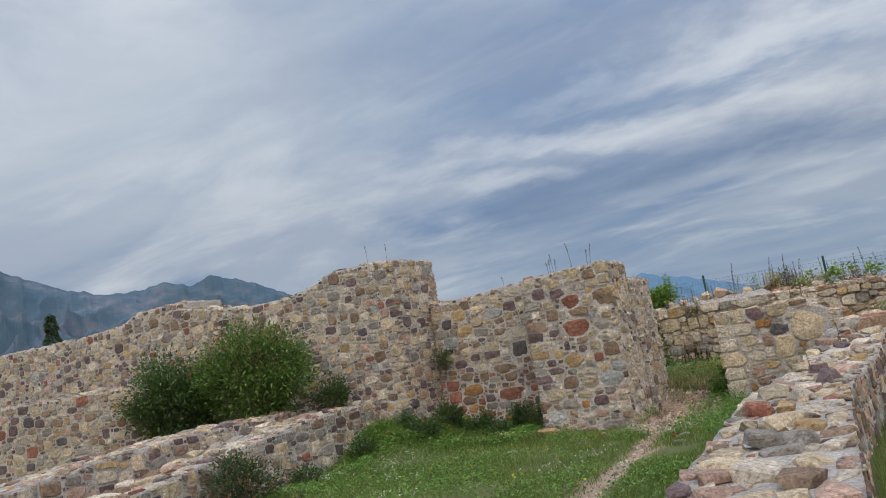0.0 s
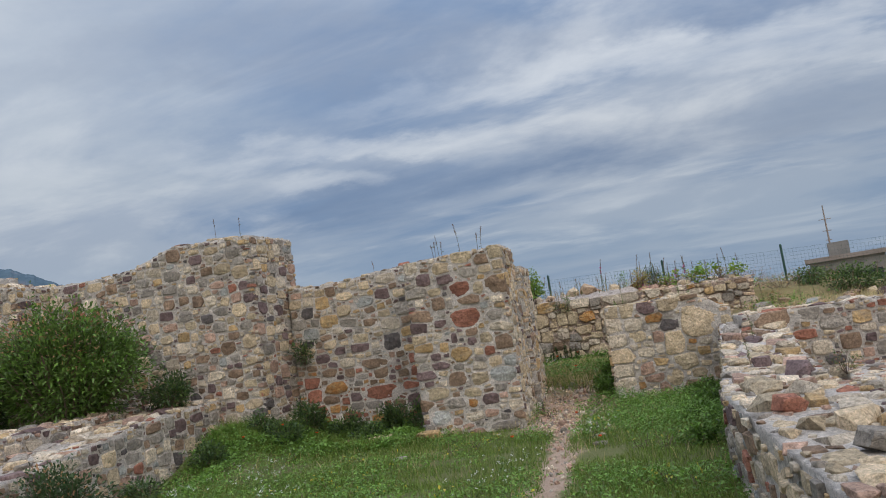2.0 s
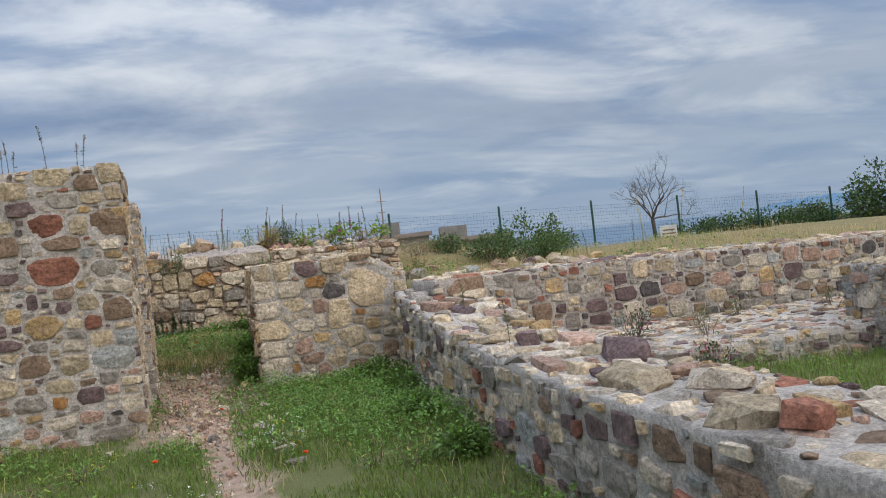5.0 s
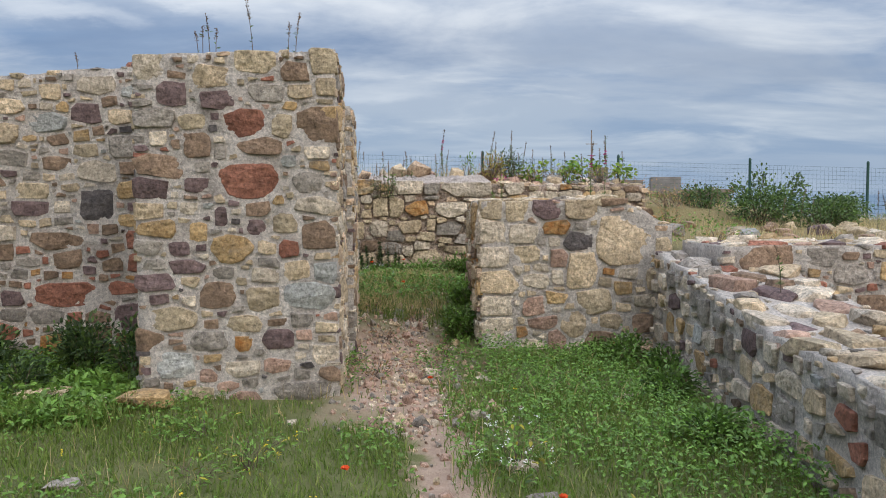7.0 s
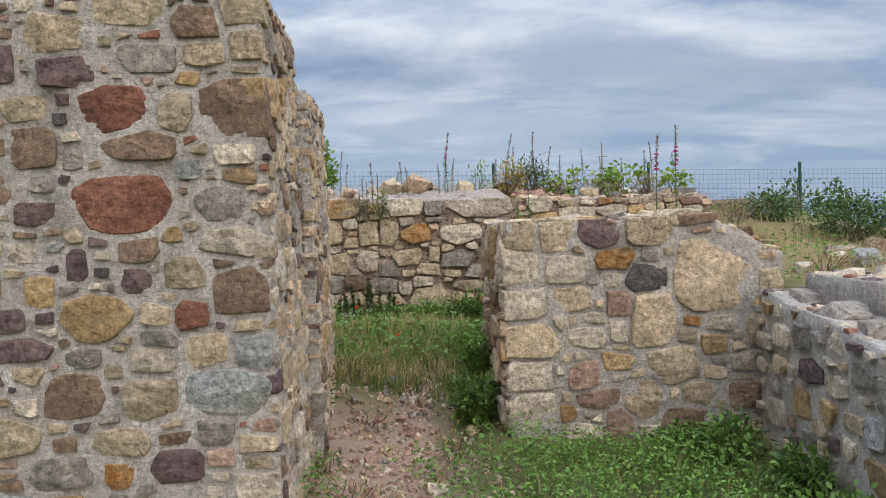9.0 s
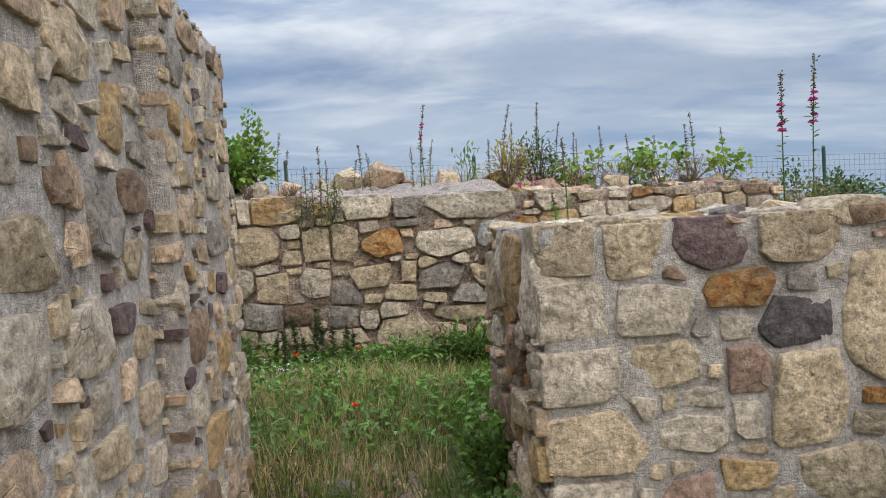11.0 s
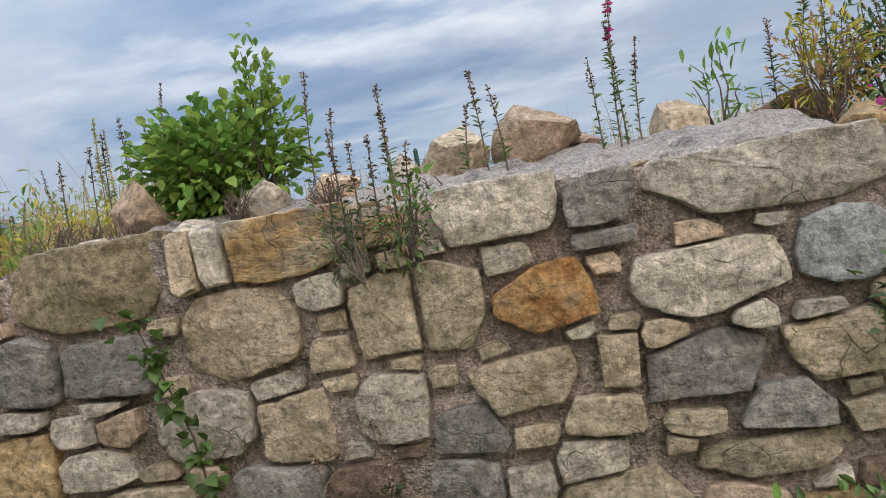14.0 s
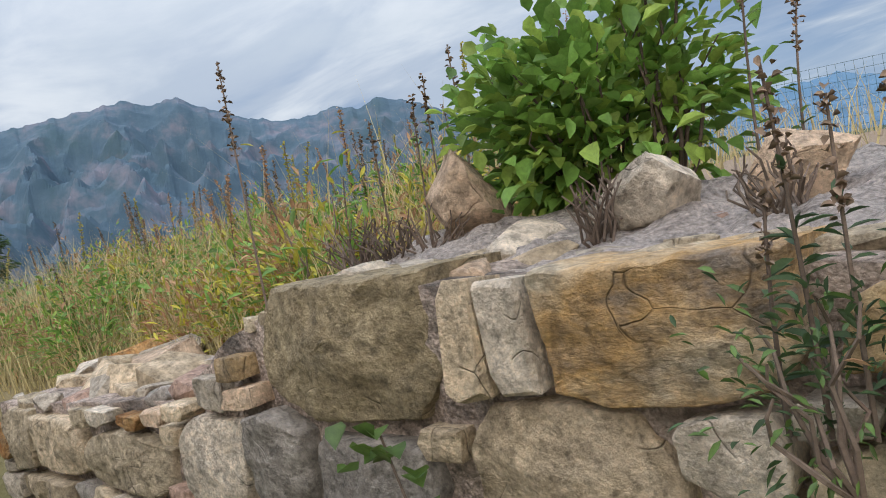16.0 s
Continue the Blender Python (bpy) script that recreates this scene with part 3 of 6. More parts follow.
class Wall:
    """A rubble wall from a to b (plan points). Its front is on the right hand of the way from a to b; thick: how deep it goes behind that."""

    def __init__(self, name, a, b, z0, top, thick, label, mat="mortar", lean=0.0, seed=1, rough=0.022, sunk=0.22):
        self.a, self.b = Vector((*a, 0)), Vector((*b, 0))
        self.u = (self.b - self.a).normalized()
        self.n = Vector((self.u.y, -self.u.x, 0))      # outward, front
        self.length = (self.b - self.a).length
        self.z0, self.top, self.thick, self.lean, self.mat = z0, top, thick, lean, mat
        self.rng = random.Random(seed)
        self.seed, self.sunk = seed, sunk
        self.count, self.rest = 0, []
        self.core(name, label, rough)

    def at(self, u, d, z):
        """u along the wall, d behind the front, z height."""
        p = self.a + self.u * u - self.n * (d + self.lean * (z - self.z0) * (1 if d < self.thick / 2 else -0.3))
        return Vector((p.x, p.y, z))

    def core(self, name, label, rough):
        st = 0.06
        nu, nd, nh = max(2, int(self.length / st)), max(2, int(self.thick / st)), max(2, int(2.0 / st))
        tallest = max(self.top(self.length * i / nu) for i in range(nu + 1)) - self.z0
        nh = max(2, int(tallest / st))
        index, verts, faces = {}, [], []

        def vert(i, j, k):
            if (i, j, k) not in index:
                u, d = self.length * i / nu, self.thick * j / nd
                z = self.z0 + (self.top(u) - self.z0) * k / nh
                p = self.at(u, d, z)
                s = Vector((nz(p.x, p.y, p.z, 7, self.seed), nz(p.y, p.z, p.x, 7, self.seed + 3), nz(p.z, p.x, p.y, 7, self.seed + 5)))
                s2 = Vector((nz(p.x, p.y, p.z, 2.2, self.seed), nz(p.y, p.z, p.x, 2.2, self.seed + 1), nz(p.z, p.x, p.y, 2.2, self.seed + 2) * 1.4))
                index[i, j, k] = len(verts)
                inner = self.at(min(max(u, 0.09), self.length - 0.09), min(max(d, 0.09), self.thick - 0.09), min(z, self.top(u) - 0.05))
                pull = (inner - p)
                verts.append(p + pull * (0.02 + 0.06 * self.sunk + 0.3 * self.sunk * abs(s.x) + 0.4 * self.sunk * abs(s2.y)) + s * rough * 0.3)
            return index[i, j, k]

        def sheet(f, n1, n2, flip):
            for i in range(n1):
                for j in range(n2):
                    q = [f(i, j), f(i + 1, j), f(i + 1, j + 1), f(i, j + 1)]
                    faces.append(q[::-1] if flip else q)

        sheet(lambda i, k: vert(i, 0, k), nu, nh, False)
        sheet(lambda i, k: vert(i, nd, k), nu, nh, True)
        sheet(lambda j, k: vert(0, j, k), nd, nh, True)
        sheet(lambda j, k: vert(nu, j, k), nd, nh, False)
        sheet(lambda i, j: vert(i, j, nh), nu, nd, False)
        self.ob = link_mesh(name, verts, faces, self.mat, smooth=True)
        tagged(self.ob, label, "stone wall", kind="structure")

    def lay(self, place, u, v, w, h, depth, proud, key, kind=None, turn=0.0, own=True):
        """One stone: place(u, v, out) gives its centre, and axes."""
        kind = kind or self.rng.choice(("block", "block", "round", "slab"))
        i = self.rng.randrange(14)
        c, ax, up, out = place(u, v)
        rot = Matrix((ax, up, out)).transposed().to_4x4() @ Matrix.Rotation(turn + self.rng.uniform(-0.12, 0.12), 4, "Z") @ Matrix.Rotation(self.rng.uniform(-0.12, 0.12), 4, "X") @ Matrix.Rotation(self.rng.uniform(-0.12, 0.12), 4, "Y")
        m = Matrix.Translation(c + out * (proud - depth / 2)) @ rot @ Matrix.Diagonal((w * 1.1, h * 1.1, depth, 1))
        if own and self.count < 298:
            self.count += 1
            ob = new("stone", stone_mesh(kind, i, key))
            ob.parent = self.ob
            ob.matrix_world = m
        else:
            pts, fs = SHAPES[kind][i]
            self.rest.append(([m @ p for p in pts], fs, key))

    def lay_cut(self, place, u, v, poly, depth, proud, key, fine=0, own=True):
        """One stone of the face, cut to its own outline."""
        rng = self.rng
        c, ax, up, out = place(u, v)
        m = Matrix.Translation(c + out * proud) @ Matrix((ax, up, out)).transposed().to_4x4()
        pts, fs = fine_cut_stone(rng, poly, depth, fine) if fine else cut_stone(rng, poly, depth)
        if own and self.count < 298:
            self.count += 1
            me = bpy.data.meshes.new("stone")
            me.from_pydata(pts, [], fs)
            me.materials.append(MATS["stone_" + key])
            if fine:
                me.polygons.foreach_set("use_smooth", [True] * len(me.polygons))
                me.set_sharp_from_angle(angle=radians(32))
            ob = new("stone", me)
            ob.parent = self.ob
            ob.matrix_world = m
        else:
            self.rest.append(([m @ Vector(p) for p in pts], fs, key))

    def dress(self, side, mix=MIX_FIELD, sizes=SIZES_FIELD, fixed=(), proud=(0.002, 0.014), gap=0.0, joint=0.018, fine=0, courses=None, own=True, mix_at=None, lift=(0.05, 0.45), u0=0.0, u1=None, tries=2600):
        rng = self.rng
        if side in ("front", "back"):
            width = (u1 or self.length) - u0
            top = lambda u: self.top(u + u0) - self.z0 - 0.02
        elif side in ("left", "right"):
            width = self.thick
            top = lambda u: self.top(0 if side == "left" else self.length) - self.z0 - 0.02
        else:
            width, top = (u1 or self.length) - u0, None
        tall = self.thick if side == "top" else max(top(width * i / 40) for i in range(41)) + 0.02
        up = Vector((0, 0, 1))

        def place(u, v):
            if side == "front":
                return self.at(u + u0, 0, self.z0 + v), self.u, up, self.n
            if side == "back":
                return self.at(u + u0, self.thick, self.z0 + v), -self.u, up, -self.n
            if side == "left":
                return self.at(0, u, self.z0 + v), self.n, up, -self.u
            if side == "right":
                return self.at(self.length, u, self.z0 + v), -self.n, up, self.u
            return self.at(u + u0, v, self.top(u + u0)), self.u, -self.n, up

        stones = pack(rng, width, tall, sizes, top, fixed, gap, tries, courses=courses)
        shapes = fitted_outlines(rng, stones, width, top, joint) if side != "top" else stones
        for (u, v, w, h, key), poly in zip(stones, shapes):
            k = key or pick(rng, mix_at(u + u0, v) if mix_at else MIX_TOP if side == "top" and mix is MIX_FIELD else mix)
            k = k.split(":")[0]
            if side == "top":
                depth = min(w, h) * rng.uniform(0.45, 0.8)
                self.lay(place, u, v, w, h, depth, depth * rng.uniform(*lift), k, turn=rng.uniform(-0.5, 0.5), own=own, kind=rng.choice(("block", "round", "slab")))
            elif poly:
                detail = (56 if fine < 2 else 88) if key and w > 0.1 else 40 if fine and w > 0.11 else 0
                self.lay_cut(place, u, v, poly, max(0.09, min(w, h) * 0.9), rng.uniform(*proud), k, detail, own)
        return self

    def finish(self):
        """The stones past the first few hundred, as one mesh."""
        if self.rest:
            verts, faces, idx, keys = [], [], [], list(STONES)
            for pts, fs, key in self.rest:
                n = len(verts)
                verts += pts
                faces += [[n + k for k in f] for f in fs]
                idx += [keys.index(key)] * len(fs)
            ob = link_mesh("stone_fill", verts, faces, ["stone_" + k for k in keys], self.ob, idx)
            tagged(ob, kind="stuff")
        return self


def ramp_of(*pts):
    """A height along the wall through (u, z) points, a little uneven."""
    def f(u):
        p = pts[0]
        for q in pts[1:]:
            if u <= q[0]:
                t = max(0.0, (u - p[0]) / max(1e-6, q[0] - p[0]))
                return p[1] + (q[1] - p[1]) * t + 0.02 * nz(u, p[1], 0, 4)
            p = q
        return p[1] + 0.02 * nz(u, p[1], 0, 4)
    return f


# ---------------------------------------------------------------- the ground
def ground_z(x, y):
    z = 0.0
    # the small room behind the passage lies higher
    z += 0.42 * smooth_step(0.9, 3.2, y) * smooth_step(-4.5, -3.4, x)
    # the terrace behind the back wall, and the one behind the wall of the side room
    back = smooth_step(4.5, 4.75, y)
    terrace = 1.52 + 0.12 * smooth_step(4.7, 6.0, y) - 0.42 * smooth_step(6.5, 11, y)
    terrace -= 0.25 * smooth_step(2.2, 3.4, x) + 0.47 * smooth_step(3.0, 8.0, x)
    terrace -= 0.35 * smooth_step(-0.7, -2.2, x)
    side = smooth_step(2.95, 3.2, x) * smooth_step(0.7, 1.0, y)
    z = z * (1 - side) + side * (0.82 + 0.14 * smooth_step(1, 4, y) - 0.2 * smooth_step(3.8, 8.5, x))
    z = z * (1 - back) + terrace * back
    # rising ground along the foot of the high walls
    z += 0.42 * smooth_step(-2.6, -4.0, x) * smooth_step(-1.6, 0.2, y) * (1 - back)
    z += 0.45 * smooth_step(-4.2, -5.5, x) * (1 - back)
    z -= 0.08 * smooth_step(-5, -10, y)
    z += 0.05 * nz(x, y, 0, 0.9, 2) + 0.02 * nz(x, y, 0, 3.1, 4)
    # the path is worn into the grass
    z -= 0.04 * math.exp(-((x - path_x(y)) / 0.2) ** 2) * (1 if -9 < y < 3 else 0)
    # far off the hill falls to the sea
    r = math.hypot(x, y)
    z -= 13 * smooth_step(13, 95, r)
    return z


def path_x(y):
    return 0.58 + 0.05 * math.sin(y * 1.3) + 0.05 * max(0, -y - 2)


def axis(lo, hi, step, far):
    a = list(np.arange(lo, hi + 1e-6, step))
    d, left, right = step, [], []
    while (left[-1] if left else lo) > -far:
        d *= 1.28
        left.append((left[-1] if left else lo) - d)
        right.append((right[-1] if right else hi) + d)
    return left[::-1] + a + right


GX, GY = axis(-9, 11, 0.14, 4600), axis(-12.5, 13, 0.14, 4600)
gv = [(x, y, ground_z(x, y)) for y in GY for x in GX]
nx = len(GX)
gf = [(j * nx + i, j * nx + i + 1, (j + 1) * nx + i + 1, (j + 1) * nx + i) for j in range(len(GY) - 1) for i in range(nx - 1)]


def ground_material():
    m = bpy.data.materials.new("ground_soil")
    m.use_nodes = True
    nt = m.node_tree
    N, L = nt.nodes.new, nt.links.new
    b = nt.nodes["Principled BSDF"]
    geo = N("ShaderNodeNewGeometry")
    sep = N("ShaderNodeSeparateXYZ")
    L(geo.outputs["Position"], sep.inputs[0])

    def tex(scale, detail=7, rough=0.65):
        n = N("ShaderNodeTexNoise")
        n.inputs["Scale"].default_value, n.inputs["Detail"].default_value, n.inputs["Roughness"].default_value = scale, detail, rough
        L(geo.outputs["Position"], n.inputs["Vector"])
        return n.outputs["Fac"]

    def rng(v, a, b2, c=0.0, d=1.0):
        r = N("ShaderNodeMapRange"); r.interpolation_type = "SMOOTHSTEP"
        for i, q in enumerate((a, b2, c, d)):
            r.inputs[i + 1].default_value = q
        L(v, r.inputs[0])
        return r.outputs[0]

    def op(kind, a, b2):
        n = N("ShaderNodeMath"); n.operation = kind
        for i, q in enumerate((a, b2)):
            if isinstance(q, float):
                n.inputs[i].default_value = q
            else:
                L(q, n.inputs[i])
        return n.outputs[0]

    def mix(f, a, b2):
        n = N("ShaderNodeMix"); n.data_type = "RGBA"
        L(f, n.inputs["Factor"])
        for s, q in ((n.inputs["A"], a), (n.inputs["B"], b2)):
            if isinstance(q, tuple):
                s.default_value = (*q, 1)
            else:
                L(q, s)
        return n.outputs["Result"]

    green = mix(tex(2.5), (0.075, 0.095, 0.03), (0.17, 0.16, 0.07))
    straw = mix(tex(6), (0.17, 0.13, 0.065), (0.30, 0.235, 0.12))
    upper = op("MAXIMUM", rng(sep.outputs[1], 4.4, 4.8), op("MULTIPLY", rng(sep.outputs[1], 0.9, 1.1), rng(sep.outputs[0], 2.9, 3.2)))
    green = mix(op("MULTIPLY", upper, rng(tex(0.9), 0.3, 0.6, 0.45, 1.0)), green, straw)
    earth = mix(tex(18), (0.23, 0.15, 0.105), (0.47, 0.35, 0.265))
    # bare earth in the passage and along the path
    dx = op("ABSOLUTE", op("SUBTRACT", sep.outputs[0], 0.62), 0.0)
    wob = op("MULTIPLY", op("SUBTRACT", tex(2.2), 0.5), 0.7)
    strip = rng(op("ADD", dx, wob), 0.08, 0.24, 1.0, 0.0)
    strip = op("MULTIPLY", strip, rng(sep.outputs[1], 2.2, 3.0, 1.0, 0.0))
    dy = op("ABSOLUTE", op("SUBTRACT", sep.outputs[1], 0.7), 0.0)
    gate = op("MULTIPLY", rng(op("ADD", op("ABSOLUTE", op("SUBTRACT", sep.outputs[0], 0.38), 0.0), wob), 0.25, 0.6, 1.0, 0.0), rng(op("ADD", dy, wob), 0.9, 1.6, 1.0, 0.0))
    bare = op("MAXIMUM", strip, gate)
    bare = op("MAXIMUM", bare, rng(sep.outputs[2], 1.25, 1.4, 0.0, 0.7))
    c = mix(bare, green, earth)
    far = rng(op("ABSOLUTE", sep.outputs[0], 0.0), 60.0, 400.0)
    c = mix(far, c, (0.05, 0.075, 0.05))
    L(c, b.inputs["Base Color"])
    b.inputs["Roughness"].default_value = 0.95
    b.inputs["Specular IOR Level"].default_value = 0.15
    bp = N("ShaderNodeBump"); bp.inputs["Strength"].default_value, bp.inputs["Distance"].default_value = 0.8, 0.03
    L(tex(35, 8), bp.inputs["Height"]); L(bp.outputs[0], b.inputs["Normal"])
    MATS["ground"] = m


ground_material()
ground = tagged(link_mesh("ground", gv, gf, "ground", smooth=True), "grassy reddish earth with a worn footpath", "ground", kind="structure")
tagged(quick_mesh("water", [(-4600, 260, -12.2), (4600, 260, -12.2), (4600, 4600, -12.2), (-4600, 4600, -12.2)], [(0, 1, 2, 3)], "sea"), "hazy blue sea below the hill", "sea", kind="structure")

# ---------------------------------------------------------------- walls
# the large stones of three faces: along, up, width, height, kind
BACK_STONES_1 = ((1.99, 1.28, 0.53, 0.29, "olive"), (2.6, 1.31, 0.36, 0.24, "banded"), (2.32, 1.28, 0.09, 0.18, "cream"), (2.41, 1.29, 0.1, 0.18, "pale"), (2.45, 1.05, 0.37, 0.25, "cream:round"), (3.24, 1.27, 0.36, 0.16, "pale"), (3.51, 1.26, 0.21, 0.13, "grey"), (3.51, 1.15, 0.18, 0.05, "grey"), (3.95, 1.24, 0.66, 0.17, "pale"), (4.53, 1.28, 0.26, 0.21, "pale"), (3.34, 1.01, 0.27, 0.17, "rust"), (3.77, 1, 0.4, 0.19, "pale"), (4.11, 1.03, 0.25, 0.2, "blue:round"), (4.34, 1.04, 0.17, 0.21, "rust"), (4.56, 1.05, 0.28, 0.23, "ochre"), (2.9, 1.03, 0.23, 0.24, "green"), (3.05, 1.04, 0.21, 0.25, "green"), (3.23, 0.79, 0.31, 0.15, "cream"), (3.71, 0.76, 0.36, 0.17, "grey"), (4.07, 0.77, 0.27, 0.19, "cream"))
BACK_STONES_2 = ((3.5, 0.82, 0.12, 0.15, "cream"), (2.86, 0.77, 0.21, 0.21, "pale"), (2.57, 0.76, 0.23, 0.22, "cream"), (2.29, 0.79, 0.31, 0.2, "pale"), (3.38, 0.56, 0.21, 0.1, "pale"), (3.86, 0.5, 0.48, 0.1, "green"), (3.21, 0.5, 0.14, 0.12, "pale"), (3.44, 0.37, 0.39, 0.25, "green"), (2.01, 1.02, 0.37, 0.18, "grey"), (1.76, 1.03, 0.24, 0.22, "grey"), (1.68, 0.74, 0.24, 0.22, "ochre"), (2.06, 0.55, 0.33, 0.2, "green"), (4.19, 0.35, 0.23, 0.11, "pale"), (4.48, 0.46, 0.3, 0.11, "pale"), (2.48, 0.57, 0.27, 0.18, "grey"), (4.32, 0.5, 0.38, 0.08, "rust"), (3.02, 0.53, 0.21, 0.16, "grey"), (3.06, 0.68, 0.23, 0.14, "grey"))
PILLAR_STONES_1 = ((0.11, 2.39, 0.22, 0.22, "pale"), (0.53, 2.31, 0.28, 0.21, "cream"), (0.81, 2.42, 0.3, 0.17, "green"), (1.24, 2.43, 0.21, 0.19, "green"), (1.08, 2.36, 0.23, 0.14, "brown"), (0.56, 2.19, 0.26, 0.19, "purple"), (0.87, 2.22, 0.26, 0.15, "grey"), (0.73, 2.02, 0.32, 0.21, "red"), (0.97, 2, 0.15, 0.17, "green"), (1.21, 2, 0.28, 0.25, "brown"), (0.41, 1.88, 0.21, 0.19, "brown"), (0.14, 2.05, 0.28, 0.15, "grey"), (0.18, 1.73, 0.34, 0.19, "brown"), (0.75, 1.63, 0.42, 0.26, "red"), (0.4, 1.6, 0.19, 0.11, "purple"), (0.11, 1.58, 0.24, 0.19, "purple"), (0.09, 1.43, 0.21, 0.15, "cream"), (0.13, 1.32, 0.3, 0.13, "ochre"), (1.18, 1.46, 0.38, 0.12, "pale"), (1.21, 1.26, 0.23, 0.21, "brown"))
PILLAR_STONES_2 = ((0.63, 1.18, 0.28, 0.19, "ochre"), (0.33, 1.05, 0.27, 0.11, "purple"), (0.12, 0.96, 0.32, 0.13, "purple"), (0.83, 0.83, 0.25, 0.17, "green"), (1.13, 0.85, 0.38, 0.21, "blue"), (1.06, 1.02, 0.19, 0.15, "cream"), (1.25, 1.01, 0.17, 0.17, "blue"), (0.21, 0.71, 0.42, 0.17, "green"), (0.48, 0.55, 0.27, 0.15, "grey"), (0.07, 0.56, 0.23, 0.17, "brown"), (0.93, 0.56, 0.23, 0.15, "purple"), (0.69, 0.54, 0.13, 0.11, "rust"), (1.24, 0.45, 0.21, 0.14, "pale"), (1.08, 0.2, 0.5, 0.15, "grey"), (0.68, 0.37, 0.27, 0.12, "pale"), (0.56, 1.39, 0.11, 0.13, "purple"), (1, 1.17, 0.15, 0.13, "red"))
MID_STONES_1 = ((0.08, 1.37, 0.21, 0.21, "green"), (0.31, 1.38, 0.2, 0.25, "green"), (0.58, 1.37, 0.26, 0.25, "purple:round"), (0.88, 1.37, 0.31, 0.22, "cream"), (1.15, 1.42, 0.28, 0.13, "brown:round"), (1.41, 1.37, 0.15, 0.13, "cream"), (0.09, 1.14, 0.25, 0.2, "pale"), (0.37, 1.14, 0.25, 0.16, "pale"), (0.66, 1.18, 0.25, 0.13, "rust"), (0.84, 1.07, 0.27, 0.17, "dark"), (1.25, 1.07, 0.52, 0.47, "cream:round"), (0.4, 0.96, 0.23, 0.15, "green"), (0.67, 0.92, 0.17, 0.18, "pink"), (0.1, 0.94, 0.25, 0.2, "pale"), (0.15, 0.72, 0.36, 0.21, "cream"), (0.88, 0.81, 0.27, 0.33, "cream"), (0.47, 0.73, 0.23, 0.15, "pale"), (0.98, 0.55, 0.3, 0.22, "green"), (1.25, 0.65, 0.17, 0.13, "ochre"), (0.13, 0.52, 0.3, 0.18, "pale"))
MID_STONES_2 = ((0.47, 0.51, 0.25, 0.18, "pink"), (0.64, 0.58, 0.25, 0.12, "ochre"), (0.53, 0.37, 0.3, 0.12, "pink"), (0.8, 0.34, 0.25, 0.23, "cream"), (0.44, 0.16, 0.22, 0.13, "pale"), (0.66, 0.2, 0.17, 0.23, "pink"), (1.05, 0.2, 0.34, 0.17, "brown"), (1.44, 0.34, 0.25, 0.19, "brown"), (0.14, 0.29, 0.3, 0.26, "pale"), (1.44, 0.54, 0.2, 0.13, "pale"))
SIZES_RUBBLE = ((0.27, 0.20, 0.12), (0.19, 0.14, 0.35), (0.12, 0.09, 0.6), (0.07, 0.055, 0.4))
RED_BAND = lambda u, v: MIX_RED if 0.25 < v < 1.15 else MIX_FIELD
pillar = Wall("wall_1", (-1.34, 0.0), (0.0, 0.0), -0.15, ramp_of((0, 2.30), (0.25, 2.33), (1.34, 2.36)), 1.25, "thick rubble stone pier with pale mortar beside a path", lean=0.045, seed=11)
pillar.dress("front", fine=1, fixed=PILLAR_STONES_1 + PILLAR_STONES_2)
pillar.dress("right", fine=1, tries=1000, mix=MIX_JAMB, joint=0.024)
pillar.dress("left").dress("top", mix=MIX_SAND, sizes=SIZES_TOP)
pillar.finish()
gate_back = Wall("wall_2", (-1.34, 1.25), (0.055, 1.25), -0.15, ramp_of((0, 2.1), (1.36, 2.12)), 1.1, "rubble stone wall end beside the passage", lean=0.0, seed=12)
gate_back.dress("right", fine=1, tries=1000, mix=MIX_JAMB, joint=0.024).dress("top", mix=MIX_SAND, sizes=SIZES_TOP).dress("back", own=False).finish()
recess = Wall("wall_3", (-3.5, 1.03), (-1.32, 1.03), -0.1, ramp_of((0, 2.4), (0.3, 2.3), (1.2, 2.36), (2.18, 2.42)), 1.2, "recessed rubble wall with a band of red stones", seed=13, lean=0.03)
recess.dress("front", mix_at=RED_BAND, fixed=(
    (1.55, 1.42, 0.30, 0.26, "dark"), (0.62, 1.86, 0.30, 0.20, "ochre"), (1.3, 0.72, 0.55, 0.20, "red"), (0.6, 0.86, 0.42, 0.18, "rust"), (1.25, 1.14, 0.62, 0.14, "brown"),
    (1.86, 0.52, 0.40, 0.24, "purple"), (0.75, 0.42, 0.40, 0.16, "red"))).dress("top", sizes=SIZES_TOP).finish()
block = Wall("wall_4", (-7.4, 0.55), (-3.62, 0.17), 0.1, ramp_of((0, 2.98), (1.2, 2.95), (1.75, 3.0), (2.1, 3.1), (2.5, 3.2), (3.8, 3.14)), 1.3, "tall ruined rubble wall block of mixed fieldstone", seed=14, lean=0.02)
block.dress("right").dress("front", u0=1.2).dress("front", u1=1.2, own=False).dress("top", sizes=SIZES_TOP, own=False).finish()
far_left = Wall("wall_5", (-18.5, 1.42), (-8.9, 0.7), 0.4, ramp_of((0, 3.4), (6.0, 3.22), (7.6, 3.27), (8.1, 3.44), (9.63, 3.42)), 1.0, "long ruined fieldstone wall with an uneven top", seed=15)
far_left.dress("front", sizes=SIZES_FIELD[:4], tries=500).dress("top", sizes=SIZES_TOP, own=False, tries=500).finish()
spur = Wall("wall_6", (-8.95, 0.1), (-7.35, -0.05), 0.4, ramp_of((0, 3.16), (0.5, 3.2), (1.6, 2.98)), 1.3, "projecting rubble wall end", seed=16)
spur.dress("front").dress("right", own=False).dress("top", sizes=SIZES_TOP, own=False).finish()
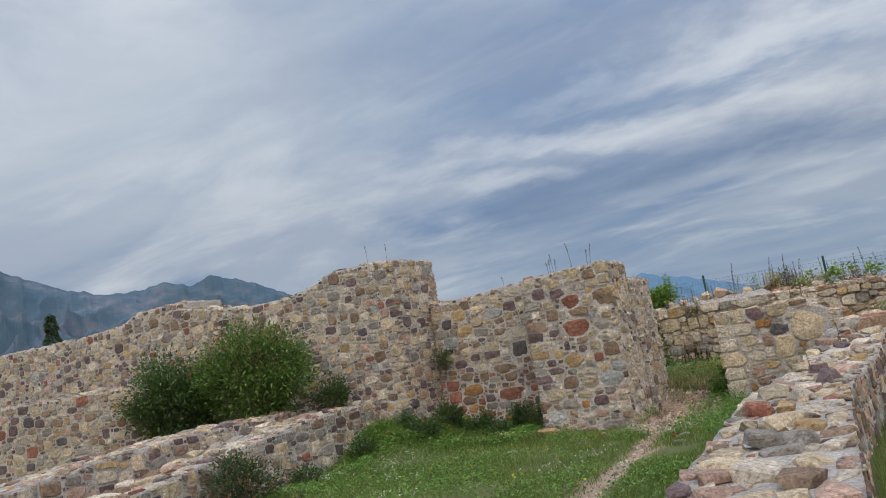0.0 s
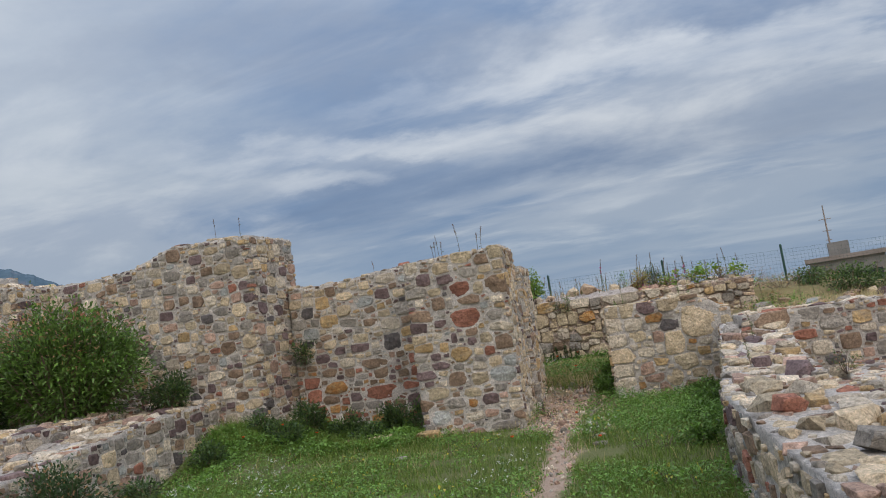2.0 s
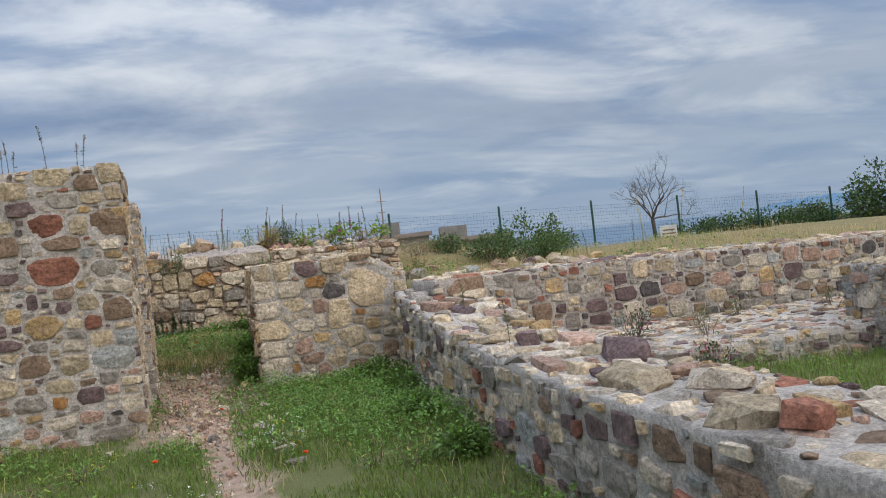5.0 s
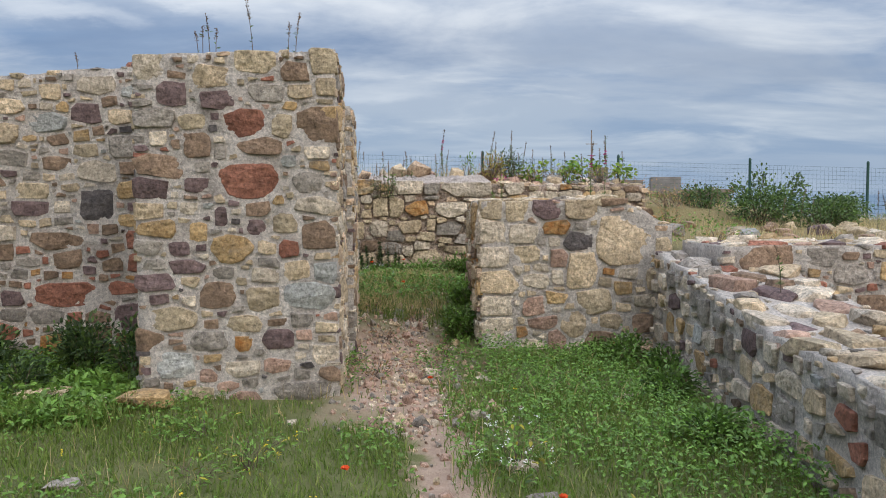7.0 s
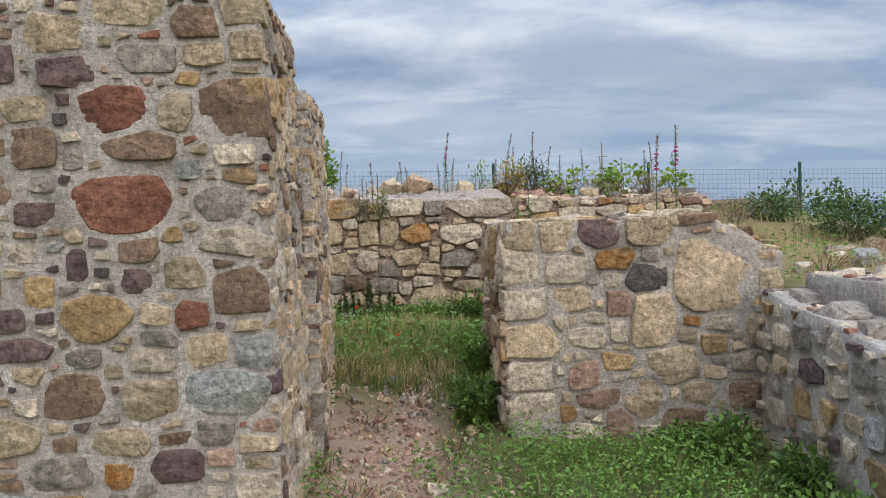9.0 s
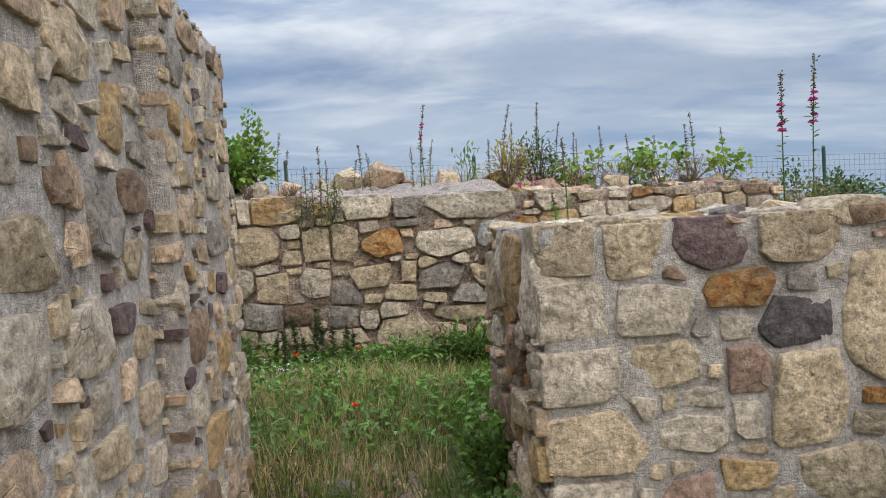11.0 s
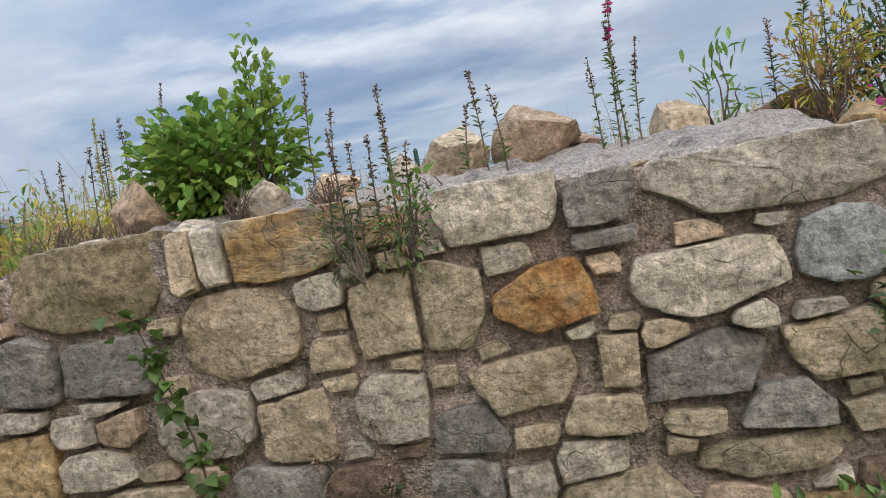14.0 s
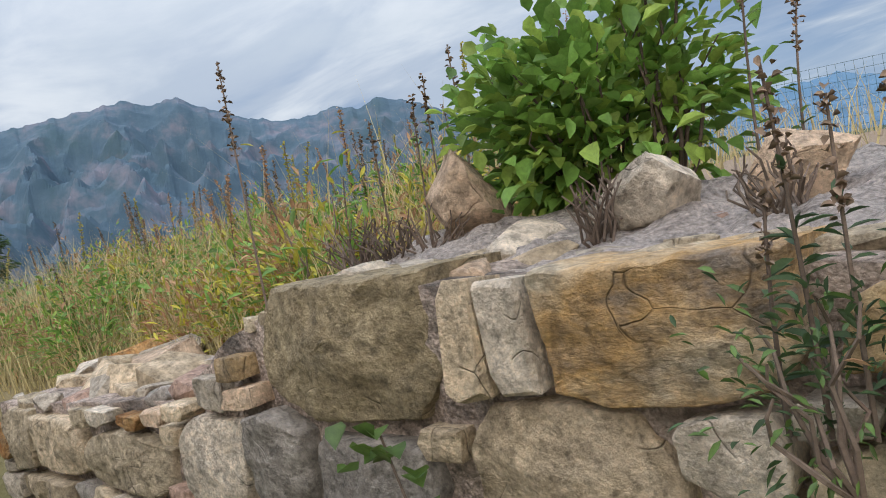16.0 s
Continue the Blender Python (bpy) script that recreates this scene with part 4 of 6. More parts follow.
low_left = Wall("wall_7", (-4.4, -6.8), (-4.35, 0.25), -0.1, ramp_of((0, 0.3), (2.5, 0.5), (3.9, 0.68), (5.4, 0.83), (7.0, 0.88)), 0.85, "low rubble wall with loose stones on top", seed=17)
low_back = Wall("wall_16", (-5.28, -7.6), (-5.22, 0.2), -0.1, ramp_of((0, 0.6), (2.5, 0.8), (4.5, 0.94), (7.8, 0.95)), 0.9, "low rubble wall beside a bushy room", seed=26)
low_back.dress("top", own=False).dress("front", own=False).finish()
cross = Wall("wall_8", (-15.0, -1.9), (-7.6, -1.1), 0.3, ramp_of((0, 1.95), (4, 1.85), (7.4, 1.8)), 0.9, "low cross wall of fieldstone", seed=18)
cross.dress("front", u0=3).dress("top", sizes=SIZES_TOP, own=False).finish()
low_left.dress("front").dress("top", sizes=SIZES_RUBBLE, lift=(0.15, 0.65), tries=1100).finish()

mid = Wall("wall_9", (1.14, 1.31), (2.82, 1.31), -0.1, ramp_of((0, 1.31), (1.2, 1.32), (1.4, 1.25), (1.55, 1.14), (1.68, 1.1)), 1.05, "waist-high sandstone rubble wall end with pale mortar", seed=19, lean=0.015)
mid.dress("front", fine=1, mix=MIX_SAND, sizes=((0.28, 0.2, 0.2), (0.2, 0.15, 0.4), (0.14, 0.1, 0.6), (0.09, 0.06, 0.8)), fixed=MID_STONES_1 + MID_STONES_2)
mid.dress("left", fine=2, proud=(0.01, 0.04), mix=MIX_SAND, fixed=((0.12, 1.22, 0.25, 0.32, "pale"), (0.38, 1.24, 0.24, 0.32, "ochre"), (0.63, 1.27, 0.22, 0.26, "pale"), (0.87, 1.2, 0.24, 0.26, "green"))).dress("top", mix=MIX_SAND, sizes=SIZES_TOP).dress("back", own=False, mix=MIX_SAND).finish()

right = Wall("wall_10", (2.62, 1.25), (2.05, -3.9), -0.1, ramp_of((0, 0.88), (1.0, 0.80), (2.6, 0.62), (5.2, 0.60)), 0.78, "low wide rubble wall with a rough capped top", seed=20)
right.dress("front", mix=MIX_PALE, joint=0.03, tries=1500, proud=(0.004, 0.03)).dress("top", sizes=SIZES_RUBBLE, lift=(0.15, 0.7), tries=900).dress("back", own=False).finish()
right_near = Wall("wall_11", (2.05, -3.9), (2.16, -8.9), -0.2, ramp_of((0, 0.60), (5, 0.58)), 0.80, "low wide rubble wall with loose stones on top", seed=21)
right_near.dress("top", sizes=SIZES_RUBBLE, lift=(0.15, 0.75), tries=900).dress("front", mix=MIX_PALE, joint=0.03, tries=1500, proud=(0.004, 0.03)).dress("back", own=False).dress("right", own=False).finish()
side_wall = Wall("wall_12", (2.8, 0.28), (10.5, 0.45), -0.1, ramp_of((0, 0.98), (2, 0.96), (3.5, 0.92), (7.7, 0.80)), 0.75, "long low fieldstone wall below a terrace", seed=22)
side_wall.dress("front", fixed=((0.35, 0.95, 0.48, 0.24, "brown"),)).dress("top", sizes=SIZES_TOP, own=False).finish()
bench = Wall("wall_13", (3.5, -1.5), (7.2, -2.2), -0.1, ramp_of((0, 0.24), (4, 0.26)), 1.9, "low stone ledge in front of a wall", seed=23)
bench.dress("front", sizes=SIZES_FIELD[2:]).dress("top", sizes=SIZES_TOP[1:], own=False, tries=400).finish()
end_wall = Wall("wall_14", (6.0, -2.35), (11.0, -3.2), -0.1, ramp_of((0, 0.75), (5, 0.8)), 0.8, "low fieldstone wall closing the side room", seed=24)
end_wall.dress("front").dress("left", own=False).dress("top", sizes=SIZES_TOP, own=False).finish()

back = Wall("wall_15", (-2.6, 4.36), (3.6, 4.22), 0.2, ramp_of((0, 1.30), (1.3, 1.36), (1.6, 1.5), (1.9, 1.58), (4.0, 1.52), (6.2, 1.5)), 0.5, "weathered sandstone block wall retaining a terrace", mat="mortar_old", seed=25, rough=0.03, sunk=1.3)
back.dress("front", mix=MIX_SAND, sizes=SIZES_SAND, gap=0.004, joint=0.010, proud=(0.008, 0.04), fine=2, courses=(0.09, 0.2), fixed=BACK_STONES_1 + BACK_STONES_2)
back.dress("top", mix=MIX_SAND, sizes=SIZES_TOP[1:], tries=60).finish()
# the rough mortar bed that caps the back wall
cap_v, cap_f = [], []
for j in range(26):
    for i in range(150):
        x, y = -1.15 + 3.0 * i / 149, 4.37 + 0.75 * j / 25
        edge = smooth_step(0.0, 0.12, i / 149) * smooth_step(0.0, 0.1, 1 - i / 149)
        lump = 0.045 * nz(x, y, 0, 4.2, 3) + 0.03 * abs(nz(x, y, 0, 14, 8)) + 0.012 * nz(x, y, 0, 33, 5)
        cap_v.append((x, y + 0.03 * nz(x, 0, 0, 5), 1.44 + (0.09 + 0.085 * min(1, (y - 4.37) / 0.45)) * edge * min(1, j / 1.5 + 0.3) + lump))
for j in range(25):
    for i in range(149):
        k = j * 150 + i
        cap_f.append((k, k + 1, k + 151, k + 150))
tagged(link_mesh("wall_cap", cap_v, cap_f, "mortar_cap", smooth=True), "rough pinkish-grey mortar bed capping the wall", "mortar bed", kind="structure")


# ---------------------------------------------------------------- the distance
def ridge(name, label, profile, r0, r1, mat, seed, step=0.16):
    """Mountains: a sheet in bearing and distance, whose crest stands at the heights (bearing, elevation) given."""
    az0, az1 = profile[0][0], profile[-1][0]
    na, nr = int((az1 - az0) / step), 150
    verts, faces = [], []
    for i in range(na + 1):
        az = az0 + (az1 - az0) * i / na
        el = float(np.interp(az, [p[0] for p in profile], [p[1] for p in profile]))
        el += 0.16 * nz(az, 0, 0, 1.6, seed) + 0.07 * nz(az, 3, 0, 5, seed)
        for j in range(nr + 1):
            t = j / nr
            r = r0 + (r1 - r0) * t
            crest = (r0 + 0.75 * (r1 - r0)) * math.tan(radians(max(el, 0.02)))
            shape = min(1.0, t / 0.75) ** 1.25 if t <= 0.75 else 1 - (t - 0.75) * 2.2
            x, y = r * math.sin(radians(az)), r * math.cos(radians(az))
            rough = abs(nz(x, y, 0, 0.0032, seed)) + 0.35 * abs(nz(x, y, 0, 0.008, seed + 1)) + 0.09 * abs(nz(x, y, 0, 0.02, seed + 2))
            h = crest * shape - crest * 0.75 * rough * min(1.0, abs(t - 0.75) * 6)
            verts.append((x, y, h - 13))
    for i in range(na):
        for j in range(nr):
            a = i * (nr + 1) + j
            faces.append((a, a + 1, a + nr + 2, a + nr + 1))
    return tagged(link_mesh(name, verts, faces, mat), label, "mountain", kind="structure")


# rock and slope colours are blued to stand in for the air's haze
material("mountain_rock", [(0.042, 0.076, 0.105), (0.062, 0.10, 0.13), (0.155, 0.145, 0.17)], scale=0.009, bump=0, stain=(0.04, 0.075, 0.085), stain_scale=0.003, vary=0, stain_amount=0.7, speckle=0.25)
# paler, bluer base colour: thicker haze painted onto the farthest land
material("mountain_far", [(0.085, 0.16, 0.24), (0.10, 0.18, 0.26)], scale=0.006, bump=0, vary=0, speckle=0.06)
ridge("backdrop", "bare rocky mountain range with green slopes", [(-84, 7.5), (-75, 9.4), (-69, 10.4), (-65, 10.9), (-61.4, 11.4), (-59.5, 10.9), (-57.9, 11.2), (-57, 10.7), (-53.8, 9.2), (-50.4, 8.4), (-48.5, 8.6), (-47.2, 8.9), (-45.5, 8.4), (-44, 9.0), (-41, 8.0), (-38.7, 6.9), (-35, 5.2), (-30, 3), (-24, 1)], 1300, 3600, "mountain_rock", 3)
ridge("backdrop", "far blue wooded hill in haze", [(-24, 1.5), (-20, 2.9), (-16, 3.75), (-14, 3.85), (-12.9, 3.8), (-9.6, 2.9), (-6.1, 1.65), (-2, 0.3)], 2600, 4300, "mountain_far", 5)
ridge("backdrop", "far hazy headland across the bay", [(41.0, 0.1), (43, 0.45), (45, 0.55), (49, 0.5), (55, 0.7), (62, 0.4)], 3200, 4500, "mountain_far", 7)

GRID = np.array(gv).reshape(len(GY), nx, 3)[:, :, 2]
GXA, GYA = np.array(GX), np.array(GY)


def heights(x, y):
    """Ground heights for arrays of places."""
    i = np.clip(np.searchsorted(GXA, x) - 1, 0, len(GXA) - 2)
    j = np.clip(np.searchsorted(GYA, y) - 1, 0, len(GYA) - 2)
    fx, fy = (x - GXA[i]) / (GXA[i + 1] - GXA[i]), (y - GYA[j]) / (GYA[j + 1] - GYA[j])
    return (GRID[j, i] * (1 - fx) + GRID[j, i + 1] * fx) * (1 - fy) + (GRID[j + 1, i] * (1 - fx) + GRID[j + 1, i + 1] * fx) * fy


def gz(x, y):
    return float(heights(np.array([x]), np.array([y]))[0])


# ---------------------------------------------------------------- plants: leaves, stems, grass
veg = np.random.RandomState(7)


def blades(x, y, tall, wide, lean=0.5, z=None):
    """Grass blades in two bends, as triangles."""
    n = len(x)
    z = heights(x, y) - 0.01 if z is None else z
    a, b = veg.uniform(0, 2 * np.pi, n), veg.uniform(0, 2 * np.pi, n)
    l = tall * veg.uniform(0.1, lean, n)
    side = np.stack([np.cos(a), np.sin(a), 0 * a], 1) * (wide / 2)[:, None]
    base = np.stack([x, y, z], 1)
    mid = base + np.stack([np.cos(b) * l * 0.35, np.sin(b) * l * 0.35, tall * 0.6], 1)
    tip = base + np.stack([np.cos(b) * l, np.sin(b) * l, tall * np.sqrt(np.clip(1 - (l / tall) ** 2 * 0.5, 0.2, 1))], 1)
    pts = np.stack([base - side, base + side, mid + side * 0.7, mid - side * 0.7, tip], 1).reshape(-1, 3)
    k = np.arange(n)[:, None] * 5
    tris = np.concatenate([k + [0, 1, 2], k + [0, 2, 3], k + [3, 2, 4]])
    return pts, tris


def leaf_set(at, way, length, wide, fold=0.25, droop=0.3):
    """Leaves with a folded midrib, from their stalk's end along a way: pointed ovals of six triangles."""
    n = len(at)
    way = way / np.linalg.norm(way, axis=1, keepdims=True)
    ref = np.tile([0.0, 0.0, 1.0], (n, 1)) + veg.normal(0, 0.35, (n, 3))
    side = np.cross(way, ref); side /= np.linalg.norm(side, axis=1, keepdims=True) + 1e-9
    up = np.cross(side, way)
    L, W = length[:, None], wide[:, None]
    down = np.array([0, 0, -1.0]) * droop
    c1, c2 = at + way * L * 0.36, at + way * L * 0.7 + down * L * 0.18
    tip = at + way * L + down * L * 0.5
    pts = np.stack([at, c1 - up * W * fold * 0.3, c2 - up * W * fold * 0.3, tip,
                    c1 + side * W * 0.5 + up * W * fold, c2 + side * W * 0.4 + up * W * fold,
                    c1 - side * W * 0.5 + up * W * fold, c2 - side * W * 0.4 + up * W * fold], 1).reshape(-1, 3)
    k = np.arange(n)[:, None] * 8
    tris = np.concatenate([k + t for t in ([0, 1, 4], [4, 1, 2], [4, 2, 5], [5, 2, 3], [0, 6, 1], [6, 2, 1], [6, 7, 2], [7, 3, 2])])
    return pts, tris


def tube(points, r0, r1, sides=5):
    pts, faces = [], []
    n = len(points)
    for i, p in enumerate(points):
        p = Vector(p)
        d = (Vector(points[min(i + 1, n - 1)]) - Vector(points[max(i - 1, 0)])).normalized()
        a = d.orthogonal().normalized()
        b = d.cross(a)
        r = r0 + (r1 - r0) * i / (n - 1)
        for k in range(sides):
            t = 2 * math.pi * k / sides
            pts.append(p + (a * math.cos(t) + b * math.sin(t)) * r)
    for i in range(n - 1):
        for k in range(sides):
            faces.append((i * sides + k, i * sides + (k + 1) % sides, (i + 1) * sides + (k + 1) % sides, (i + 1) * sides + k))
    return pts, faces


def join(parts):
    pts, faces, n = [], [], 0
    for p, f in parts:
        pts += list(p)
        faces += [tuple(i + n for i in q) for q in f]
        n += len(p)
    return pts, faces


def stack(parts):
    pts, tris, n = [], [], 0
    for p, t in parts:
        pts.append(p); tris.append(t + n); n += len(p)
    return np.concatenate(pts), np.concatenate(tris)


def rand_ways(n, up=0.3):
    w = veg.normal(0, 1, (n, 3)); w[:, 2] = np.abs(w[:, 2]) * 0.6 + up * veg.uniform(-0.5, 1, n)
    return w / np.linalg.norm(w, axis=1, keepdims=True)


def ob_stuff(name, label, category, pts, tris, mat, parent=None):
    ob = quick_mesh(name, pts, tris, mat, parent)
    return tagged(ob, label, category, kind="stuff") if not parent else ob


def path_x_np(y):
    return 0.58 + 0.05 * np.sin(y * 1.3) + 0.05 * np.maximum(0, -y - 2)


def scatter(n, x0, x1, y0, y1, thin=0.0, seed=1.0, path=True):
    """Random places in a plot, thinned in patches and off the path."""
    x, y = veg.uniform(x0, x1, n), veg.uniform(y0, y1, n)
    cell = np.round(np.stack([x, y], 1) / 0.12).astype(int)
    keys, inv = np.unique(cell, axis=0, return_inverse=True)
    p = np.array([nz(a * 0.12, b * 0.12, 0, 0.9, seed) + 0.5 * nz(a * 0.12, b * 0.12, 0, 3.0, seed) for a, b in keys])[inv.ravel()]
    keep = p + veg.uniform(-0.25, 0.25, n) > thin
    if path:
        d = np.abs(x - path_x_np(y)) + veg.normal(0, 0.035, n)
        keep &= ~((d < 0.13) & (y < 0.2))
        gate = (np.abs(x - 0.36) + p * 0.3 < 0.36) & (np.abs(y - 0.8) + p * 0.6 < 1.5)
        keep &= ~gate | (veg.uniform(0, 1, n) < 0.025)
    return x[keep], y[keep], p[keep]


# the lawn of the court, the small room and the side room
lawn = []
for n, box, low, high, thin in ((130000, (-4.3, 2.3, -6.5, 1.1), 0.025, 0.095, -0.33), (26000, (-1.3, 2.2, 1.9, 4.3), 0.03, 0.13, -0.6), (26000, (2.9, 9, -6.5, -1.6), 0.05, 0.16, -0.5), (9000, (-4.3, -1.3, -0.6, 1.0), 0.08, 0.22, -0.6), (18000, (-4.2, 2.2, -10, -6.5), 0.05, 0.12, -0.4)):
    x, y, p = scatter(n, *box, thin=thin, seed=3)
    lawn.append(blades(x, y, veg.uniform(low, high, len(x)) * (1 + 0.6 * p), veg.uniform(0.004, 0.009, len(x)), 0.9))
ob_stuff("grass", "short green grass and weeds in the court", "grass", *stack(lawn), "grass")
dry = []
for n, box, low, high, thin in ((3500, (-4.0, 2.1, -6.5, 0.8), 0.08, 0.22, 0.05), (6500, (-0.3, 1.1, 2.2, 3.6), 0.06, 0.2, -0.05), (15000, (-7.5, -1.2, 5.0, 9.5), 0.25, 0.75, -0.3), (20000, (3.0, 12.5, 1.2, 11), 0.05, 0.2, -0.15), (2500, (-1, 3.2, 5.4, 9), 0.1, 0.3, -0.1), (2500, (-4.5, -1.0, 4.75, 5.4), 0.1, 0.35, -0.1)):
    x, y, p = scatter(n, *box, thin=thin, seed=9)
    dry.append(blades(x, y, veg.uniform(low, high, len(x)), veg.uniform(0.003, 0.006, len(x)), 0.7))
ob_stuff("dry_grass", "dry straw-coloured grass", "grass", *stack(dry), "dry_grass")
herbs = []
for n, box, s0, s1, thin in ((46000, (-4.3, 2.3, -6.0, 1.2), 0.018, 0.048, -0.08), (9000, (1.1, 2.3, -4, 1.25), 0.015, 0.04, -0.1), (9000, (-1.2, 2.2, 2.4, 4.25), 0.03, 0.07, -0.2), (6000, (3, 8, -6, -1.8), 0.02, 0.05, -0.1), (7000, (-4.2, -1.4, -0.6, 1.0), 0.04, 0.09, -0.4), (5000, (-4.2, -3.5, -4, 0.2), 0.03, 0.07, -0.3), (9000, (3.2, 10.5, 1.6, 10.5), 0.03, 0.06, 0.05), (14000, (-7.5, -1.4, 4.9, 9.0), 0.03, 0.07, -0.2)):
    x, y, p = scatter(n, *box, thin=thin, seed=5)
    z = heights(x, y) + veg.uniform(0.0, 0.09, len(x)) * (1 + 2 * np.clip(p, 0, 1)) + (veg.uniform(0, 0.4, len(x)) * (y > 5) * (x < -1.4))
    herbs.append(leaf_set(np.stack([x, y, z], 1), rand_ways(len(x), 0.2), veg.uniform(s0, s1, len(x)), veg.uniform(s0, s1, len(x)) * 0.5))
ob_stuff("herb_leaves", "low broad-leaved herbs among the grass", "weeds", *stack(herbs), "leaf_bright")


def flowers(name, label, category, spots, mat, size, spread, n, tall):
    """Clumps of small flowers on thin stems."""
    for x0, y0, k in spots:
        m = int(n * k)
        x, y = veg.normal(x0, spread * k, m), veg.normal(y0, spread * k, m)
        z = heights(x, y)
        h = veg.uniform(tall * 0.5, tall, m)
        stem = quick_mesh(name, *blades(x, y, h * 1.05, np.full(m, 0.003), 0.15), "leaf")
        tagged(stem, label, category, kind="stuff")
        at = np.repeat(np.stack([x, y, z + h], 1), 6, 0) + veg.normal(0, size * 0.8, (m * 6, 3))
        w = rand_ways(m * 6, 0.6)
        quick_mesh("petals", *leaf_set(at, w, np.full(m * 6, size), np.full(m * 6, size * 0.9), 0.1, 0.1), mat, stem)
        lx = leaf_set(np.stack([x, y, z + h * 0.4], 1), rand_ways(m, 0.2), np.full(m, 0.05), np.full(m, 0.018))
        quick_mesh("leaves", *lx, "leaf", stem)


flowers("wildflower", "clump of small white wildflowers in grass", "wildflower", ((0.85, -1.7, 1.0), (0.25, -2.8, 1.1), (0.2, -3.7, 1.1), (-3.0, -1.6, 1.3), (-2.6, -2.1, 1.2), (-2.0, -3.0, 1.0), (0.95, -1.1, 0.7), (0.1, 3.4, 0.9), (-0.45, 3.9, 1.0), (-3.3, -2.6, 1.2), (-1.2, -4.4, 1.0), (-0.2, 3.75, 0.9)), "petal_white", 0.009, 0.13, 20, 0.2)
flowers("yellow_flower", "small yellow flowers in the lawn", "wildflower", ((-1.5, -3.2, 2.0), (-3.2, -4.0, 2.0), (1.6, 0.3, 1.0), (-0.8, -1.5, 2.0)), "petal_yellow", 0.011, 0.3, 5, 0.1)


def poppy(x, y, h):
    z = gz(x, y)
    p, f = tube([(x, y, z), (x + 0.01, y, z + h * 0.6), (x + 0.025, y, z + h)], 0.002, 0.0015, 4)
    ob = tagged(link_mesh("poppy", p, f, "leaf"), "single red poppy on a thin stem", "poppy", group="poppies in the grass")
    at = np.tile([x + 0.025, y, z + h], (5, 1))
    a = np.arange(5) * 2 * np.pi / 5
    quick_mesh("petals", *leaf_set(at, np.stack([np.cos(a), np.sin(a), 0.5 + 0 * a], 1), np.full(5, 0.024), np.full(5, 0.032), 0.2, 0.0), "petal_red", ob)


for x, y, h in ((0.15, 3.4, 0.22), (0.5, 3.3, 0.25), (0.48, 2.7, 0.15), (0.6, 0.16, 0.1), (2.2, 1.1, 0.1), (-2.6, -0.6, 0.3), (-3.2, -0.3, 0.3), (0.1, -1.9, 0.15), (1.0, -2.2, 0.12), (-3.4, -1.0, 0.35)):
    poppy(x, y, h)


# ---------------------------------------------------------------- stalks and shrubs
stalk_rng = random.Random(31)


def stalk(x, y, z, h, leafy=0.5, mat="leaf", head="seed_head", dark=True, bloom=False, label="tall dry flower stalk with brown seed heads"):
    """A tall single stem: leaves below, a spike of seed heads above."""
    r = stalk_rng
    lx, ly = r.uniform(-0.12, 0.12) * h, r.uniform(-0.12, 0.12) * h
    pts = [(x + lx * t * t, y + ly * t * t, z - 0.03 + (h + 0.03) * t) for t in (0, 0.25, 0.5, 0.75, 1.0)]
    p, f = tube(pts, 0.0034, 0.0016, 5)
    ob = tagged(link_mesh("flower_stalk", p, f, "twig" if dark else "leaf"), label, "wild plant", group="stalks on the wall tops")
    on = lambda t: np.array([x + lx * t * t, y + ly * t * t, z + h * t])
    if leafy:
        n = int(60 * leafy * max(0.4, h / 0.4))
        t = veg.uniform(0.03, 0.7, n)
        at = np.array([on(q) for q in t])
        w = veg.normal(0, 1, (n, 3)); w[:, 2] = 0.5
        quick_mesh("leaves", *leaf_set(at, w, veg.uniform(0.022, 0.042, n), veg.uniform(0.006, 0.012, n)), mat, ob)
    n = int(60 * h / 0.4)
    t = veg.uniform(0.62, 1.0, n)
    at = np.array([on(q) for q in t]) + veg.normal(0, 0.004, (n, 3))
    w = rand_ways(n, 0.5)
    quick_mesh("seed_head", *leaf_set(at, w, veg.uniform(0.008, 0.015, n), veg.uniform(0.006, 0.010, n), 0.4), head, ob)
    if bloom:
        for q in (0.72, 0.76, 0.58, 0.62):
            quick_mesh("flower", *leaf_set(np.tile(on(q), (6, 1)), rand_ways(6, 0.2), np.full(6, 0.022), np.full(6, 0.02)), "petal_pink", ob)
    return ob


